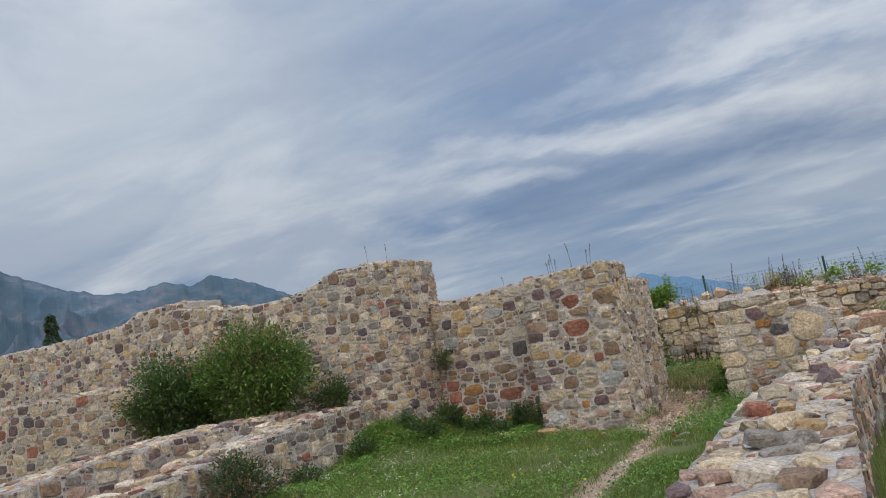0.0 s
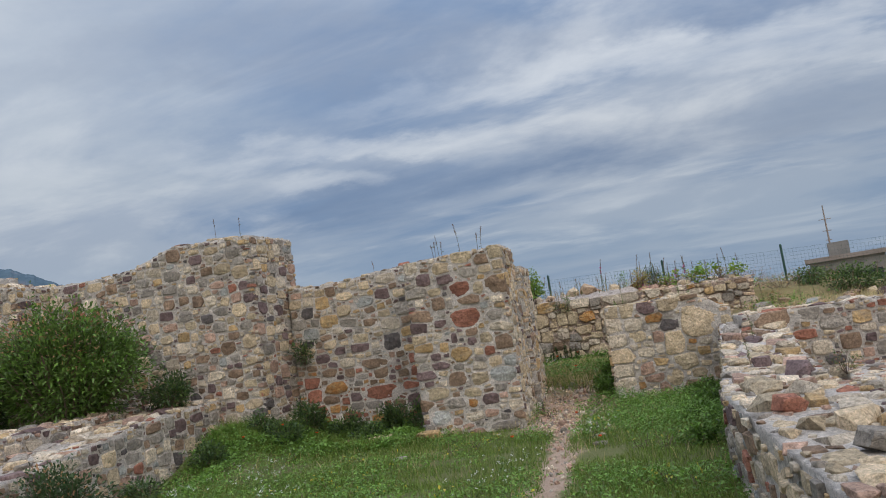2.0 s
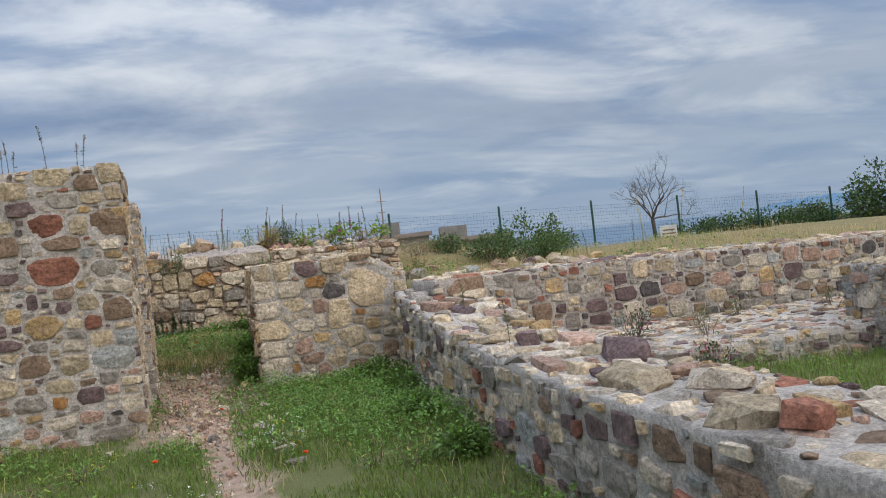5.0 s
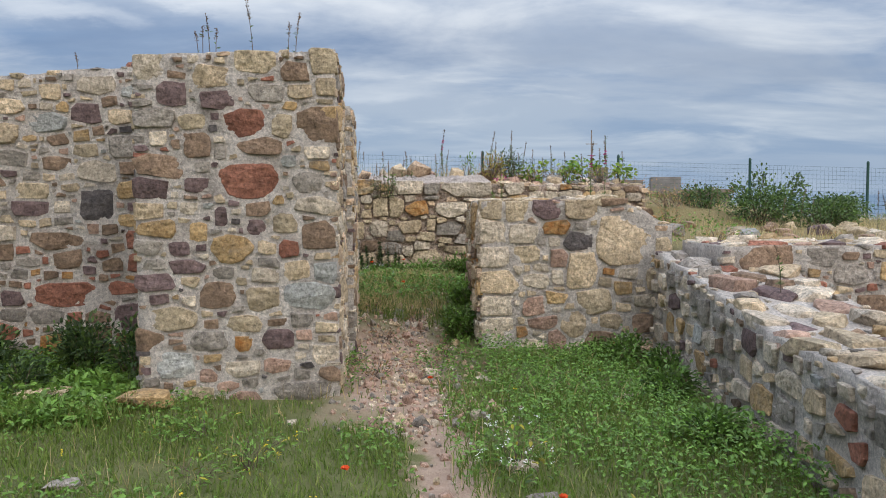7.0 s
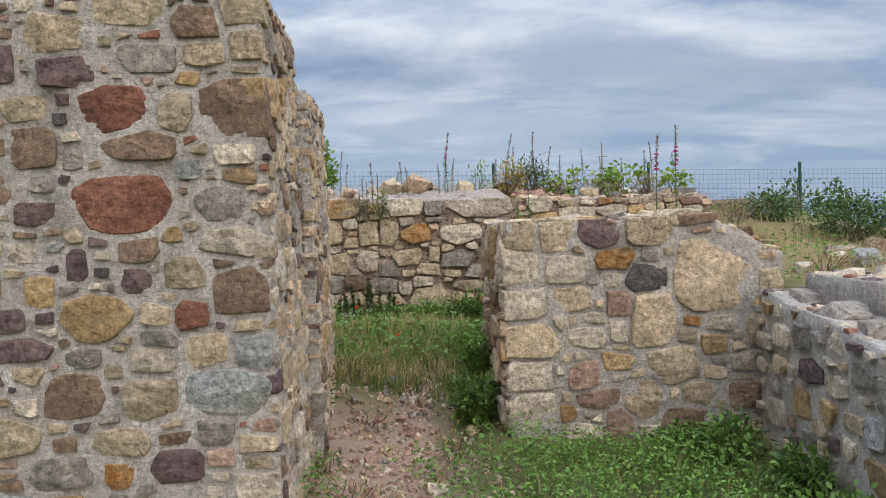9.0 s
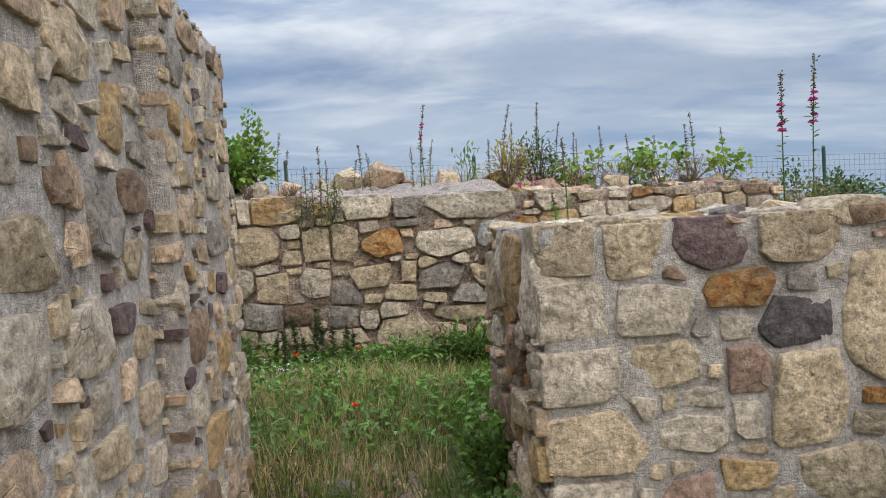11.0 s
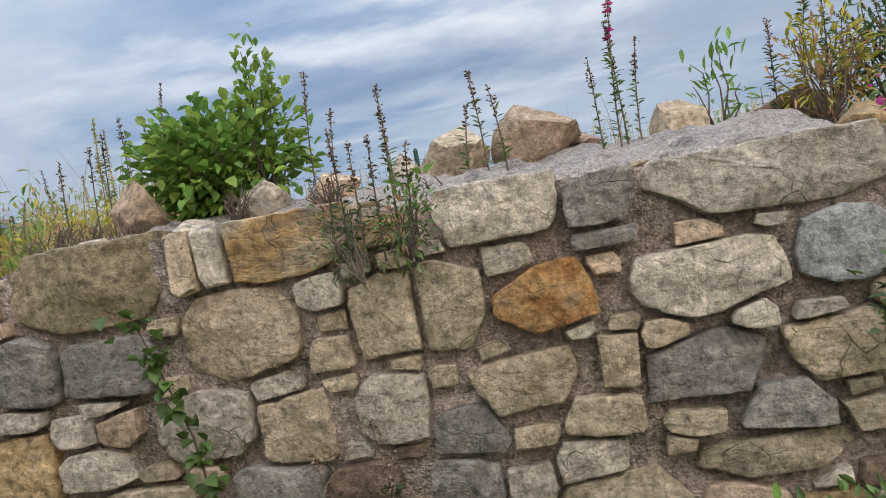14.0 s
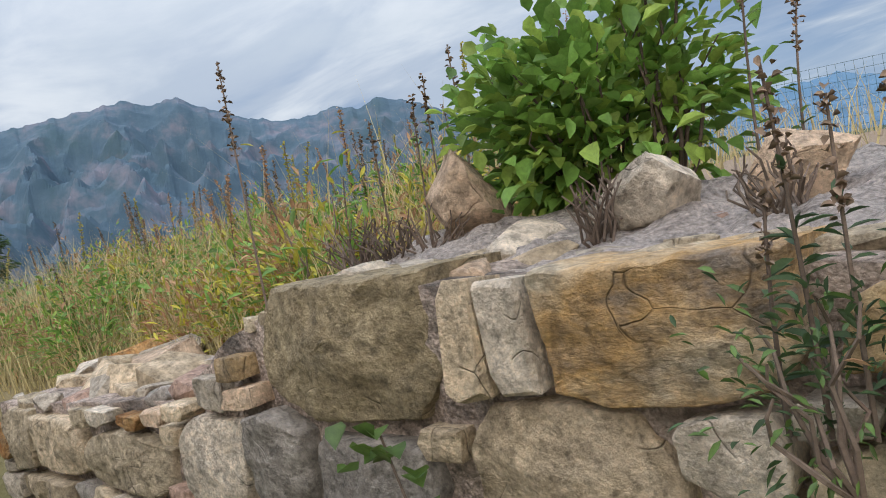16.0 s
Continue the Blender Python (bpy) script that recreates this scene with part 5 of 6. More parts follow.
def bush(name, label, x, y, z, wide, deep, tall, n_stem, n_leaf, size, mat, second=None, share=0.15, stem="twig", slim=0.45, category="shrub", group="", base=0.0):
    """Stems that fork up from one foot, clothed in clumps of leaves."""
    r = stalk_rng
    tubes, ends = [], []
    for i in range(n_stem):
        a = r.uniform(0, 2 * math.pi)
        reach = math.sqrt(r.uniform(0.05, 1))
        ex, ey = math.cos(a) * wide / 2 * reach, math.sin(a) * deep / 2 * reach
        ez = tall * math.sqrt(max(0.1, 1 - reach ** 2 * 0.8)) * r.uniform(0.72, 1.0)
        pts = [Vector((x + ex * t ** 0.8 + r.gauss(0, 0.01), y + ey * t ** 0.8 + r.gauss(0, 0.01), z - 0.04 + (ez + 0.04) * t)) for t in (0, 0.3, 0.6, 0.85, 1)]
        pts[0] = Vector((x, y, z - 0.04))
        tubes.append(tube(pts, (0.003 + 0.004 * tall) if tall < 1 else 0.006 + 0.008 * tall, 0.0015, 5))
        for k in range(7):
            t = base + (1 - base) * r.uniform(0.12, 1) ** 0.7
            q = min(3, int(t * 4))
            ends.append(pts[q].lerp(pts[q + 1], t * 4 - q))
    sp, sf = join(tubes)
    ring = len(tubes[0][0])
    foot = lambda i: i % ring if i % ring < 5 else i          # all stems spring from one foot
    sf = [tuple(foot(i) for i in q) for q in sf]
    used = sorted({i for q in sf for i in q})
    at_new = {i: k for k, i in enumerate(used)}
    ob = tagged(link_mesh(name, [sp[i] for i in used], [tuple(at_new[i] for i in q) for q in sf], stem), label, category, group=group)
    e = np.array([tuple(v) for v in ends])
    pick_at = e[veg.randint(0, len(e), n_leaf)]
    spread = 0.055 * tall + 0.02
    at = pick_at + veg.normal(0, 1, (n_leaf, 3)) * np.array([spread * wide / tall, spread * deep / tall, spread])
    out = at - np.array([x, y, z + tall * 0.25])
    way = out / (np.linalg.norm(out, axis=1, keepdims=True) + 1e-6) + veg.normal(0, 0.55, (n_leaf, 3))
    ls = veg.uniform(0.65, 1.25, n_leaf) * size
    pts, tris = leaf_set(at, way, ls, ls * slim)
    idx = None
    mats = [mat]
    if second:
        mats.append(second)
        which = (veg.uniform(0, 1, n_leaf) < share).astype(int)
        idx = np.tile(which, 8)
    quick_mesh("leaves", pts, tris, mats, ob, idx)
    return ob


def rock_data(rng):
    """A weathered boulder, one metre across: a ball split along planes, then roughened."""
    bm = bmesh.new()
    bmesh.ops.create_icosphere(bm, subdivisions=4, radius=0.62)
    cuts = [(Vector((rng.gauss(0, 1), rng.gauss(0, 1), rng.gauss(0, 0.8))).normalized(), rng.uniform(0.27, 0.43)) for _ in range(15)]
    seed = rng.uniform(0, 50)
    for v in bm.verts:
        p = v.co.copy()
        for n, d in cuts:
            p -= n * max(0.0, n.dot(p) - d)
        q = p * 3 + Vector((seed, seed, seed))
        v.co = p * (1 + 0.05 * noise.noise(q) + 0.03 * noise.noise(q * 2.6) + 0.025 * noise.noise(q * 6))
    data = [v.co.copy() for v in bm.verts], [[v.index for v in f.verts] for f in bm.faces]
    bm.free()
    return data


SHAPES["boulder"] = [rock_data(shape_rng) for _ in range(14)]


def rock(x, y, z, w, d, h, key, turn=0.0, name="loose_rock", kind="block", label=""):
    me = stone_mesh(kind, stalk_rng.randrange(14), key)
    if kind == "boulder":
        me.polygons.foreach_set("use_smooth", [True] * len(me.polygons))
        me.set_sharp_from_angle(angle=radians(28))
    ob = new(name, me)
    ob.matrix_world = pose(x, y, z + h * 0.38, stalk_rng.uniform(-8, 8), stalk_rng.uniform(-8, 8), turn) @ Matrix.Diagonal((w, d, h, 1))
    words = {"cream": "pale yellow sandstone", "ochre": "ochre-stained sandstone", "pink": "pinkish", "peach": "pale orange-beige", "pale": "pale grey", "red": "dull red", "grey": "grey", "purple": "purplish", "brown": "brown"}
    return tagged(ob, label or words.get(key, "grey") + " rock lying on the wall top", "rock", group="rocks on the wall tops")


# on the terrace above the back wall
TOP_Z = 1.6
bush("leafy_shrub", "bright green leafy shrub growing on the wall top", -0.36, 4.95, 1.62, 0.58, 0.45, 0.46, 34, 1700, 0.056, "leaf_bright", "leaf_lime", 0.3, slim=0.6)
shoot = bush("leafy_shrub", "upright leafy shoots of a young shrub", -0.22, 4.98, 1.62, 0.26, 0.2, 0.74, 7, 330, 0.05, "leaf_bright", "leaf_lime", 0.5, slim=0.5)
for x, h, y in ((-0.8, 0.36, 4.9), (-0.87, 0.32, 4.92), (-0.73, 0.42, 4.95), (-0.95, 0.28, 4.85), (-0.66, 0.33, 4.98), (-0.01, 0.42, 4.88), (0.05, 0.30, 4.95)):
    stalk(x, y, TOP_Z + 0.05, h, 0.25)
for x, h, y in ((0.32, 0.33, 4.6), (0.62, 0.33, 4.66), (0.68, 0.28, 4.7), (0.56, 0.22, 4.62), (1.06, 0.62, 4.8), (1.13, 0.36, 4.82), (1.0, 0.3, 4.78), (1.09, 0.42, 4.85)):
    stalk(x, y, TOP_Z, h, 0.6, bloom=h > 0.6)
for x, h, y in ((1.6, 0.36, 4.9), (1.71, 0.62, 4.95), (1.78, 0.48, 4.9), (1.86, 0.36, 5.0), (1.98, 0.63, 4.9), (2.11, 0.34, 4.95), (2.05, 0.42, 5.05), (2.27, 0.38, 4.9), (2.44, 0.28, 4.95), (2.72, 0.35, 4.9), (2.94, 0.33, 4.95), (2.6, 0.45, 5.2), (2.2, 0.5, 5.2), (3.15, 0.4, 4.8), (3.3, 0.5, 5.0), (3.5, 0.36, 4.9)):
    stalk(x, y, TOP_Z - 0.02, h, 0.9, mat="leaf" if h > 0.4 else "leaf_dark")
for x, h, y in ((3.9, 0.4, 4.4), (4.2, 0.45, 3.8), (4.5, 0.5, 4.2), (4.9, 0.4, 3.4), (5.4, 0.5, 3.9), (5.8, 0.4, 4.3), (6.2, 0.5, 3.6), (3.6, 0.4, 3.6), (7.0, 0.5, 4.6), (8.2, 0.6, 5)):
    stalk(x, y, gz(x, y), h, 0.5)
bush("yellowing_weed", "yellowing weed clump on the wall top", 1.74, 4.85, TOP_Z, 0.34, 0.25, 0.34, 22, 520, 0.045, "leaf_yellow", "leaf_rust", 0.35, slim=0.25, category="weed")
bush("green_weed", "dense green weed clump on the wall top", 1.98, 4.92, TOP_Z, 0.4, 0.3, 0.36, 22, 620, 0.045, "leaf_dark", "leaf", 0.5, slim=0.25, category="weed")
for x, y, s in ((2.36, 4.85, 1.0), (2.72, 4.8, 0.8), (2.95, 4.8, 1.1), (3.4, 4.7, 0.8)):
    bush("vine_shoot", "light green broad-leaved vine shoot on the rubble", x, y, TOP_Z - 0.08, 0.42 * s, 0.3, 0.34 * s, 9, int(110 * s), 0.058, "leaf_lime", "leaf_bright", 0.4, slim=0.9, category="vine", group="vine shoots")
for x, y, s in ((2.2, 4.75, 1.0), (2.55, 4.7, 1.2), (3.1, 4.62, 1.0), (3.3, 3.0, 1.2), (3.7, 2.4, 1.0), (4.4, 1.6, 1.0)):
    bush("rusty_weed", "dry rusty-brown low weed on the rubble", x, y, gz(x, y) if x > 3.2 else TOP_Z - 0.05, 0.5 * s, 0.3, 0.18 * s, 22, 260, 0.028, "leaf_rust", "leaf_yellow", 0.25, slim=0.25, category="weed", group="rusty weeds")
for x, y, s in ((3.3, 4.9, 1.2), (3.7, 5.3, 1.4), (4.1, 4.8, 1.2), (4.5, 5.4, 1.3), (3.5, 5.8, 1.4), (5.0, 5.8, 1.3), (3.9, 4.2, 1.0)):
    bush("rusty_weed", "dry rusty-brown low weed on the rubble", x, y, gz(x, y) - 0.02, 0.6 * s, 0.4, 0.26 * s, 22, 300, 0.035, "leaf_rust", "leaf", 0.45, slim=0.3, category="weed", group="rusty weeds")
bush("young_weed", "pale green young weed on the wall top", 1.42, 4.95, TOP_Z, 0.26, 0.2, 0.3, 6, 70, 0.06, "leaf_bright", slim=0.25, category="weed")
bush("young_weed", "small pale green rosette on mortar", 0.46, 4.52, TOP_Z - 0.03, 0.12, 0.1, 0.05, 6, 12, 0.07, "leaf_bright", slim=0.45, category="weed")
for x in (-0.82, -0.95, -0.7, -0.2, 0.1):
    bush("dry_twig_tuft", "dry leafless twig tuft on the mortar", x, 4.72 if x < -0.5 else 4.6, TOP_Z - 0.02, 0.3 if x < -0.5 else 0.13, 0.16, 0.13, 30, 6, 0.01, "twig", category="twigs", group="dead twig tufts")
# weeds growing out of the wall's face and at its foot
for x, z, h in ((0.28, 1.42, 0.3), (0.24, 1.42, 0.34), (0.33, 1.42, 0.3), (0.38, 1.45, 0.34), (0.42, 1.45, 0.24), (0.20, 1.42, 0.22)):
    stalk(x, 4.2, z, h, 0.55, mat="leaf_dark" if x < 0.35 else "leaf")
bush("wall_weed", "grey-green weed hanging from a wall joint", 0.27, 4.16, 1.38, 0.2, 0.14, 0.2, 9, 240, 0.02, "leaf", "leaf_dark", 0.4, slim=0.3, category="weed")
bush("wall_weed", "green weed hanging from a wall joint", 0.40, 4.17, 1.42, 0.14, 0.12, 0.18, 12, 200, 0.028, "leaf", "leaf_rust", 0.15, slim=0.35, category="weed")
bush("wall_weed", "dark green weed on the old wall face", 1.62, 4.12, 0.98, 0.22, 0.14, 0.2, 12, 170, 0.04, "leaf_dark", "leaf", 0.3, slim=0.4, category="weed")
for x, y, h in ((0.05, 4.02, 0.42), (0.12, 4.05, 0.52), (0.24, 4.0, 0.5), (0.29, 4.06, 0.56), (0.36, 4.0, 0.40), (0.44, 4.05, 0.36), (0.5, 4.0, 0.3), (-0.02, 4.06, 0.35), (0.18, 3.98, 0.32)):
    stalk(x, y, gz(x, y), h, 3.2, mat="leaf_dark", label="dark green upright leafy stalk at the wall foot")
for x, y, w, t, m in ((-0.3, 4.0, 0.35, 0.5, "leaf"), (-0.6, 3.95, 0.5, 0.35, "leaf_dark"), (1.25, 3.98, 0.5, 0.4, "leaf"), (1.55, 3.95, 0.45, 0.45, "leaf"), (1.0, 4.0, 0.35, 0.25, "leaf"), (0.45, 3.9, 0.4, 0.22, "leaf"), (0.75, 3.95, 0.4, 0.28, "leaf_bright"), (1.85, 3.8, 0.5, 0.42, "leaf_dark"), (-0.9, 3.9, 0.5, 0.4, "leaf_dark")):
    bush("wall_foot_weed", "lush green weeds at the foot of the wall", x, y, gz(x, y), w, 0.35, t * 0.6, 18, int(560 * w * t / 0.14), 0.05, m, "leaf_bright", 0.3, slim=0.35, category="weed", group="weeds at wall feet")
vine_pts = [(-0.28, 4.22, 0.75), (-0.30, 4.2, 1.0), (-0.36, 4.2, 1.2), (-0.42, 4.21, 1.36)]
vine = tagged(link_mesh("climbing_vine", *tube(vine_pts, 0.004, 0.002), "twig"), "thin creeper with green lobed leaves on the wall", "creeper")
va = np.array([Vector(vine_pts[i]).lerp(Vector(vine_pts[i + 1]), t) for i in range(3) for t in (0.05, 0.2, 0.35, 0.5, 0.65, 0.8, 0.95)]).repeat(3, 0) + veg.normal(0, 0.025, (63, 3)) * [1, 0.3, 1]
vw = veg.normal(0, 1, (63, 3)); vw[:, 1] = -0.8
quick_mesh("leaves", *leaf_set(va, vw, np.full(63, 0.045), np.full(63, 0.042)), "leaf", vine)
# pink snapdragons and plants by the small wall
stalk(1.41, 1.95, 1.32, 0.33, 0.15, mat="leaf_bright", dark=False, label="single green stem with a seed pod on the wall")
stalk(1.30, 1.7, 1.28, 0.16, 0.9, mat="leaf_bright", dark=False, label="small green sprig on the wall top")
stalk(2.2, 1.75, 1.3, 0.55, 0.4, label="tall pink-flowered stalk on the wall", bloom=True, dark=False)
stalk(2.35, 1.8, 1.3, 0.6, 0.4, label="tall pink-flowered stalk on the wall", bloom=True, dark=False)
bush("flowering_weed", "small pink-flowered weed on the old wall", 1.8, 4.4, 1.5, 0.16, 0.12, 0.14, 8, 60, 0.025, "petal_pink", "leaf", 0.5, slim=0.7, category="weed")
rock(2.3, -5.1, 0.58, 0.2, 0.17, 0.15, "red", 20)
rock(2.5, -5.7, 0.57, 0.3, 0.2, 0.14, "cream", 60)
rock(2.45, -6.3, 0.57, 0.24, 0.2, 0.14, "grey", 10)
stalk(2.78, -0.6, 0.78, 0.25, 0.8, label="small weed on the low wall", mat="leaf")
stalk(2.5, -2.2, 0.62, 0.3, 0.6, label="small weed on the low wall", mat="leaf")
bush("flowering_weed", "pink-flowered weed on the stone ledge", 4.3, -0.9, 0.25, 0.45, 0.3, 0.32, 16, 300, 0.04, "leaf_dark", "petal_pink", 0.12, slim=0.3, category="weed")
bush("flowering_weed", "pink-flowered weed on the stone ledge", 4.4, -1.9, 0.0, 0.4, 0.3, 0.4, 14, 260, 0.04, "leaf_dark", "petal_pink", 0.12, slim=0.3, category="weed")
for x, y in ((5.2, -0.6), (5.9, -0.4), (4.9, -1.2), (6.6, -1.0), (3.7, -0.4)):
    bush("ledge_weed", "sparse weeds on the stone ledge", x, y, 0.24, 0.3, 0.25, 0.26, 10, 130, 0.035, "leaf", "leaf_rust", 0.25, slim=0.3, category="weed", group="weeds on the ledge")
for x, y, w, t in ((2.3, 0.95, 0.36, 0.22), (2.05, 1.17, 0.26, 0.12), (2.45, 0.4, 0.3, 0.2), (1.05, 2.0, 0.35, 0.4), (1.0, 1.6, 0.3, 0.35), (2.2, -0.3, 0.35, 0.22), (2.05, -1.3, 0.35, 0.2), (1.95, -2.6, 0.35, 0.2), (-0.1, 1.9, 0.3, 0.3)):
    bush("wall_foot_weed", "green weeds along the foot of the wall", x, y, gz(x, y), w, 0.3, t, 14, int(1300 * w * t / 0.14), 0.045, "leaf", "leaf_bright", 0.4, slim=0.5, category="weed", group="weeds at wall feet")
for x, y, w, t in ((-1.9, 0.7, 0.6, 0.5), (-2.6, 0.6, 0.6, 0.45), (-3.15, 0.5, 0.5, 0.55), (-1.5, 0.5, 0.35, 0.5), (-3.5, -0.1, 0.5, 0.4), (-3.9, -1.0, 0.5, 0.35), (-2.2, 0.2, 0.5, 0.3), (-3.2, -0.3, 0.6, 0.35), (-4.0, -2.2, 0.5, 0.3)):
    bush("wall_foot_weed", "dark green weeds along the foot of the wall", x, y, gz(x, y), w, 0.35, t, 16, int(700 * w * t / 0.14), 0.055, "leaf_dark", "leaf", 0.4, slim=0.35, category="weed", group="weeds at wall feet")
bush("wall_weed", "green weed rooted in the wall corner", -3.3, 0.95, 1.2, 0.35, 0.25, 0.4, 14, 320, 0.05, "leaf_dark", "leaf", 0.3, slim=0.4, category="weed")
for i in range(34):
    x, y = stalk_rng.uniform(-3.4, 2.0), stalk_rng.uniform(-4.5, 0.6)
    if abs(x - path_x(y)) < 0.3 or (x < 0.1 and y > -0.3):
        continue
    bush("court_weed", "small leafy weed tuft in the lawn", x, y, gz(x, y), 0.28, 0.28, stalk_rng.uniform(0.08, 0.2), 9, 110, 0.04, stalk_rng.choice(("leaf", "leaf_bright", "leaf_bright")), "leaf_yellow", 0.12, slim=stalk_rng.choice((0.25, 0.5)), category="weed", group="weeds in the court")
for x, y in ((0.25, 0.5), (0.12, 1.1), (0.8, 1.2), (0.3, 1.7), (0.6, 2.1), (0.2, 2.3)):
    bush("court_weed", "dry low weed tuft on bare earth", x, y, gz(x, y), 0.3, 0.3, 0.14, 12, 120, 0.03, "leaf_rust", "leaf", 0.4, slim=0.3, category="weed", group="weeds in the court")
# shrubs beyond the low wall
bush("large_bush", "large dense green bush with orange-tipped leaves", -6.0, -0.8, 0.75, 2.4, 1.4, 1.85, 90, 17000, 0.075, "leaf", "leaf_bright", 0.3, slim=0.38)
bush("large_bush", "broad dark green bush beside a ruined wall", -7.9, -0.9, 0.65, 2.3, 1.3, 1.68, 80, 14000, 0.075, "leaf", "leaf_dark", 0.5, slim=0.38)
bush("rusty_tips", "reddish seed tufts on the bush top", -6.1, -0.85, 1.3, 2.2, 1.3, 1.28, 40, 700, 0.06, "leaf_rust", slim=0.4, base=0.75)
bush("small_bush", "small dark green bush growing by a low wall", -4.75, -0.35, 0.85, 0.8, 0.5, 0.55, 24, 1600, 0.06, "leaf_dark", "leaf", 0.4, slim=0.4)
bush("small_bush", "straggling green bush in front of a low wall", -3.85, -3.6, -0.05, 1.0, 0.7, 0.8, 34, 2600, 0.055, "leaf_dark", "leaf_rust", 0.12, slim=0.4)
for x, h in ((-0.95, 0.22), (-0.9, 0.3), (-0.86, 0.2), (-0.6, 0.42), (-0.35, 0.25), (-0.3, 0.32), (-0.98, 0.18)):
    stalk(x, 0.45, 2.36, h, 0.15)
stalk(-3.9, 0.6, 3.18, 0.3, 0.1)
stalk(-4.3, 0.6, 3.2, 0.35, 0.1)
stalk(-2.2, 1.5, 2.38, 0.2, 0.1)
# the tall dry weeds on the slope beyond the back wall
for i in range(70):
    x, y = stalk_rng.uniform(-5.5, -1.0), stalk_rng.uniform(5.1, 7.6)
    stalk(x, y, gz(x, y), stalk_rng.uniform(0.5, 0.8) + 0.12 * (y - 5), 0.9, mat=stalk_rng.choice(("leaf_yellow", "leaf_bright", "leaf")), head=stalk_rng.choice(("seed_head", "leaf_rust", "leaf_yellow")), label="tall weed stalk in dry grass")
for i in range(120):
    x, y = stalk_rng.uniform(-5.5, -1.15), 4.95 + 2.8 * stalk_rng.random() ** 1.4
    bush("tall_weed", "tall yellow-green weeds in dry grass", x, y, gz(x, y), 0.5, 0.4, stalk_rng.uniform(0.28, 0.5) + 0.22 * max(0, y - 5.2), 12, 380, 0.05, stalk_rng.choice(("leaf_lime", "leaf_bright", "leaf_rust", "leaf_yellow")), stalk_rng.choice(("leaf_yellow", "leaf_rust", "leaf_lime")), 0.4, stem="dry_grass", slim=0.25, category="weed", group="tall weeds")
bush("tall_weed", "yellowing willow-leaved weed by the wall", -1.25, 4.85, 1.3, 0.4, 0.3, 0.62, 14, 360, 0.06, "leaf_yellow", "leaf_bright", 0.5, slim=0.22, category="weed")
stalk(-1.05, 4.5, 1.5, 0.62, 0.0, label="dead brown stalk on the broken wall")
for x, y, s in ((5.2, 4.5, 1.0), (5.9, 4.3, 0.9), (6.5, 5.0, 0.8), (4.7, 5.2, 0.6), (7.2, 6, 0.9)):
    bush("bramble", "low green bramble on the terrace", x, y, gz(x, y), 1.0 * s, 0.8, 0.5 * s, 30, int(1500 * s), 0.05, "leaf", "leaf_dark", 0.4, slim=0.5, category="shrub", group="brambles")
bush("young_tree", "loose green shrub standing beyond the fence", 13.5, 20.6, gz(13.5, 20.6), 3.0, 2.0, 2.5 - gz(13.5, 20.6), 16, 1500, 0.15, "leaf", "leaf_dark", 0.3, slim=0.5)
for x, y in ((12.6, 11.2), (9.6, 5.5), (10.2, 4.5), (8.4, 5.0)):
    stalk(x, y, gz(x, y), 1.0, 0.6, mat="leaf_yellow", head="petal_yellow", dark=False, label="tall yellow-flowering spike on the terrace")
for x in (15.0, 16.5, 18.0, 19.5):
    bush("hedge_bush", "rounded dark green hedge bush with pale blossom", x, 12.3, 0.1, 2.4, 1.6, 1.25, 30, 3200, 0.11, "leaf_dark", "leaf", 0.35, slim=0.5, group="hedge bushes")
bush("hedge_bush", "taller scrubby tree at the hedge end", 19.5, 9.5, gz(19.5, 9.5), 2.6, 2.0, 2.3, 36, 4200, 0.12, "leaf_dark", "leaf", 0.35, slim=0.5, group="hedge bushes")

# ---------------------------------------------------------------- loose stones
for x, y, z, w, h, key in ((-0.64, 4.80, 1.63, 0.25, 0.24, "peach"), (-0.14, 4.70, 1.60, 0.26, 0.17, "pale"), (0.08, 4.82, 1.63, 0.18, 0.14, "peach"), (0.50, 4.88, 1.62, 0.38, 0.24, "cream"), (0.80, 5.0, 1.64, 0.32, 0.26, "peach"), (0.95, 5.1, 1.64, 0.2, 0.16, "pink"), (1.25, 4.9, 1.62, 0.2, 0.2, "cream"), (1.68, 5.0, 1.6, 0.3, 0.16, "brown"), (0.32, 4.9, 1.62, 0.2, 0.16, "pale"), (-0.4, 4.62, 1.58, 0.2, 0.1, "pale"), (1.5, 5.1, 1.6, 0.18, 0.12, "pale"), (-0.98, 4.62, 1.5, 0.22, 0.12, "purple")):
    rock(x, y, z - 0.045, w, w * 0.8, h, key, stalk_rng.uniform(0, 180), kind="boulder")
for i in range(60):
    x, y = stalk_rng.uniform(2.9, 8.5), stalk_rng.uniform(1.0, 4.2)
    w = stalk_rng.uniform(0.12, 0.34)
    rock(x, y, gz(x, y) - 0.02, w, w * 0.8, w * 0.55, pick(stalk_rng, MIX_FIELD), stalk_rng.uniform(0, 180), label="rubble stone lying on the terrace", kind=stalk_rng.choice(("block", "round")))
for i in range(26):
    x, y = stalk_rng.uniform(1.7, 3.4), stalk_rng.uniform(4.55, 5.3)
    w = stalk_rng.uniform(0.12, 0.3)
    rock(x, y, 1.48, w, w * 0.8, w * 0.55, pick(stalk_rng, MIX_FIELD), stalk_rng.uniform(0, 180), label="rubble stone lying on the terrace", kind=stalk_rng.choice(("block", "round")))
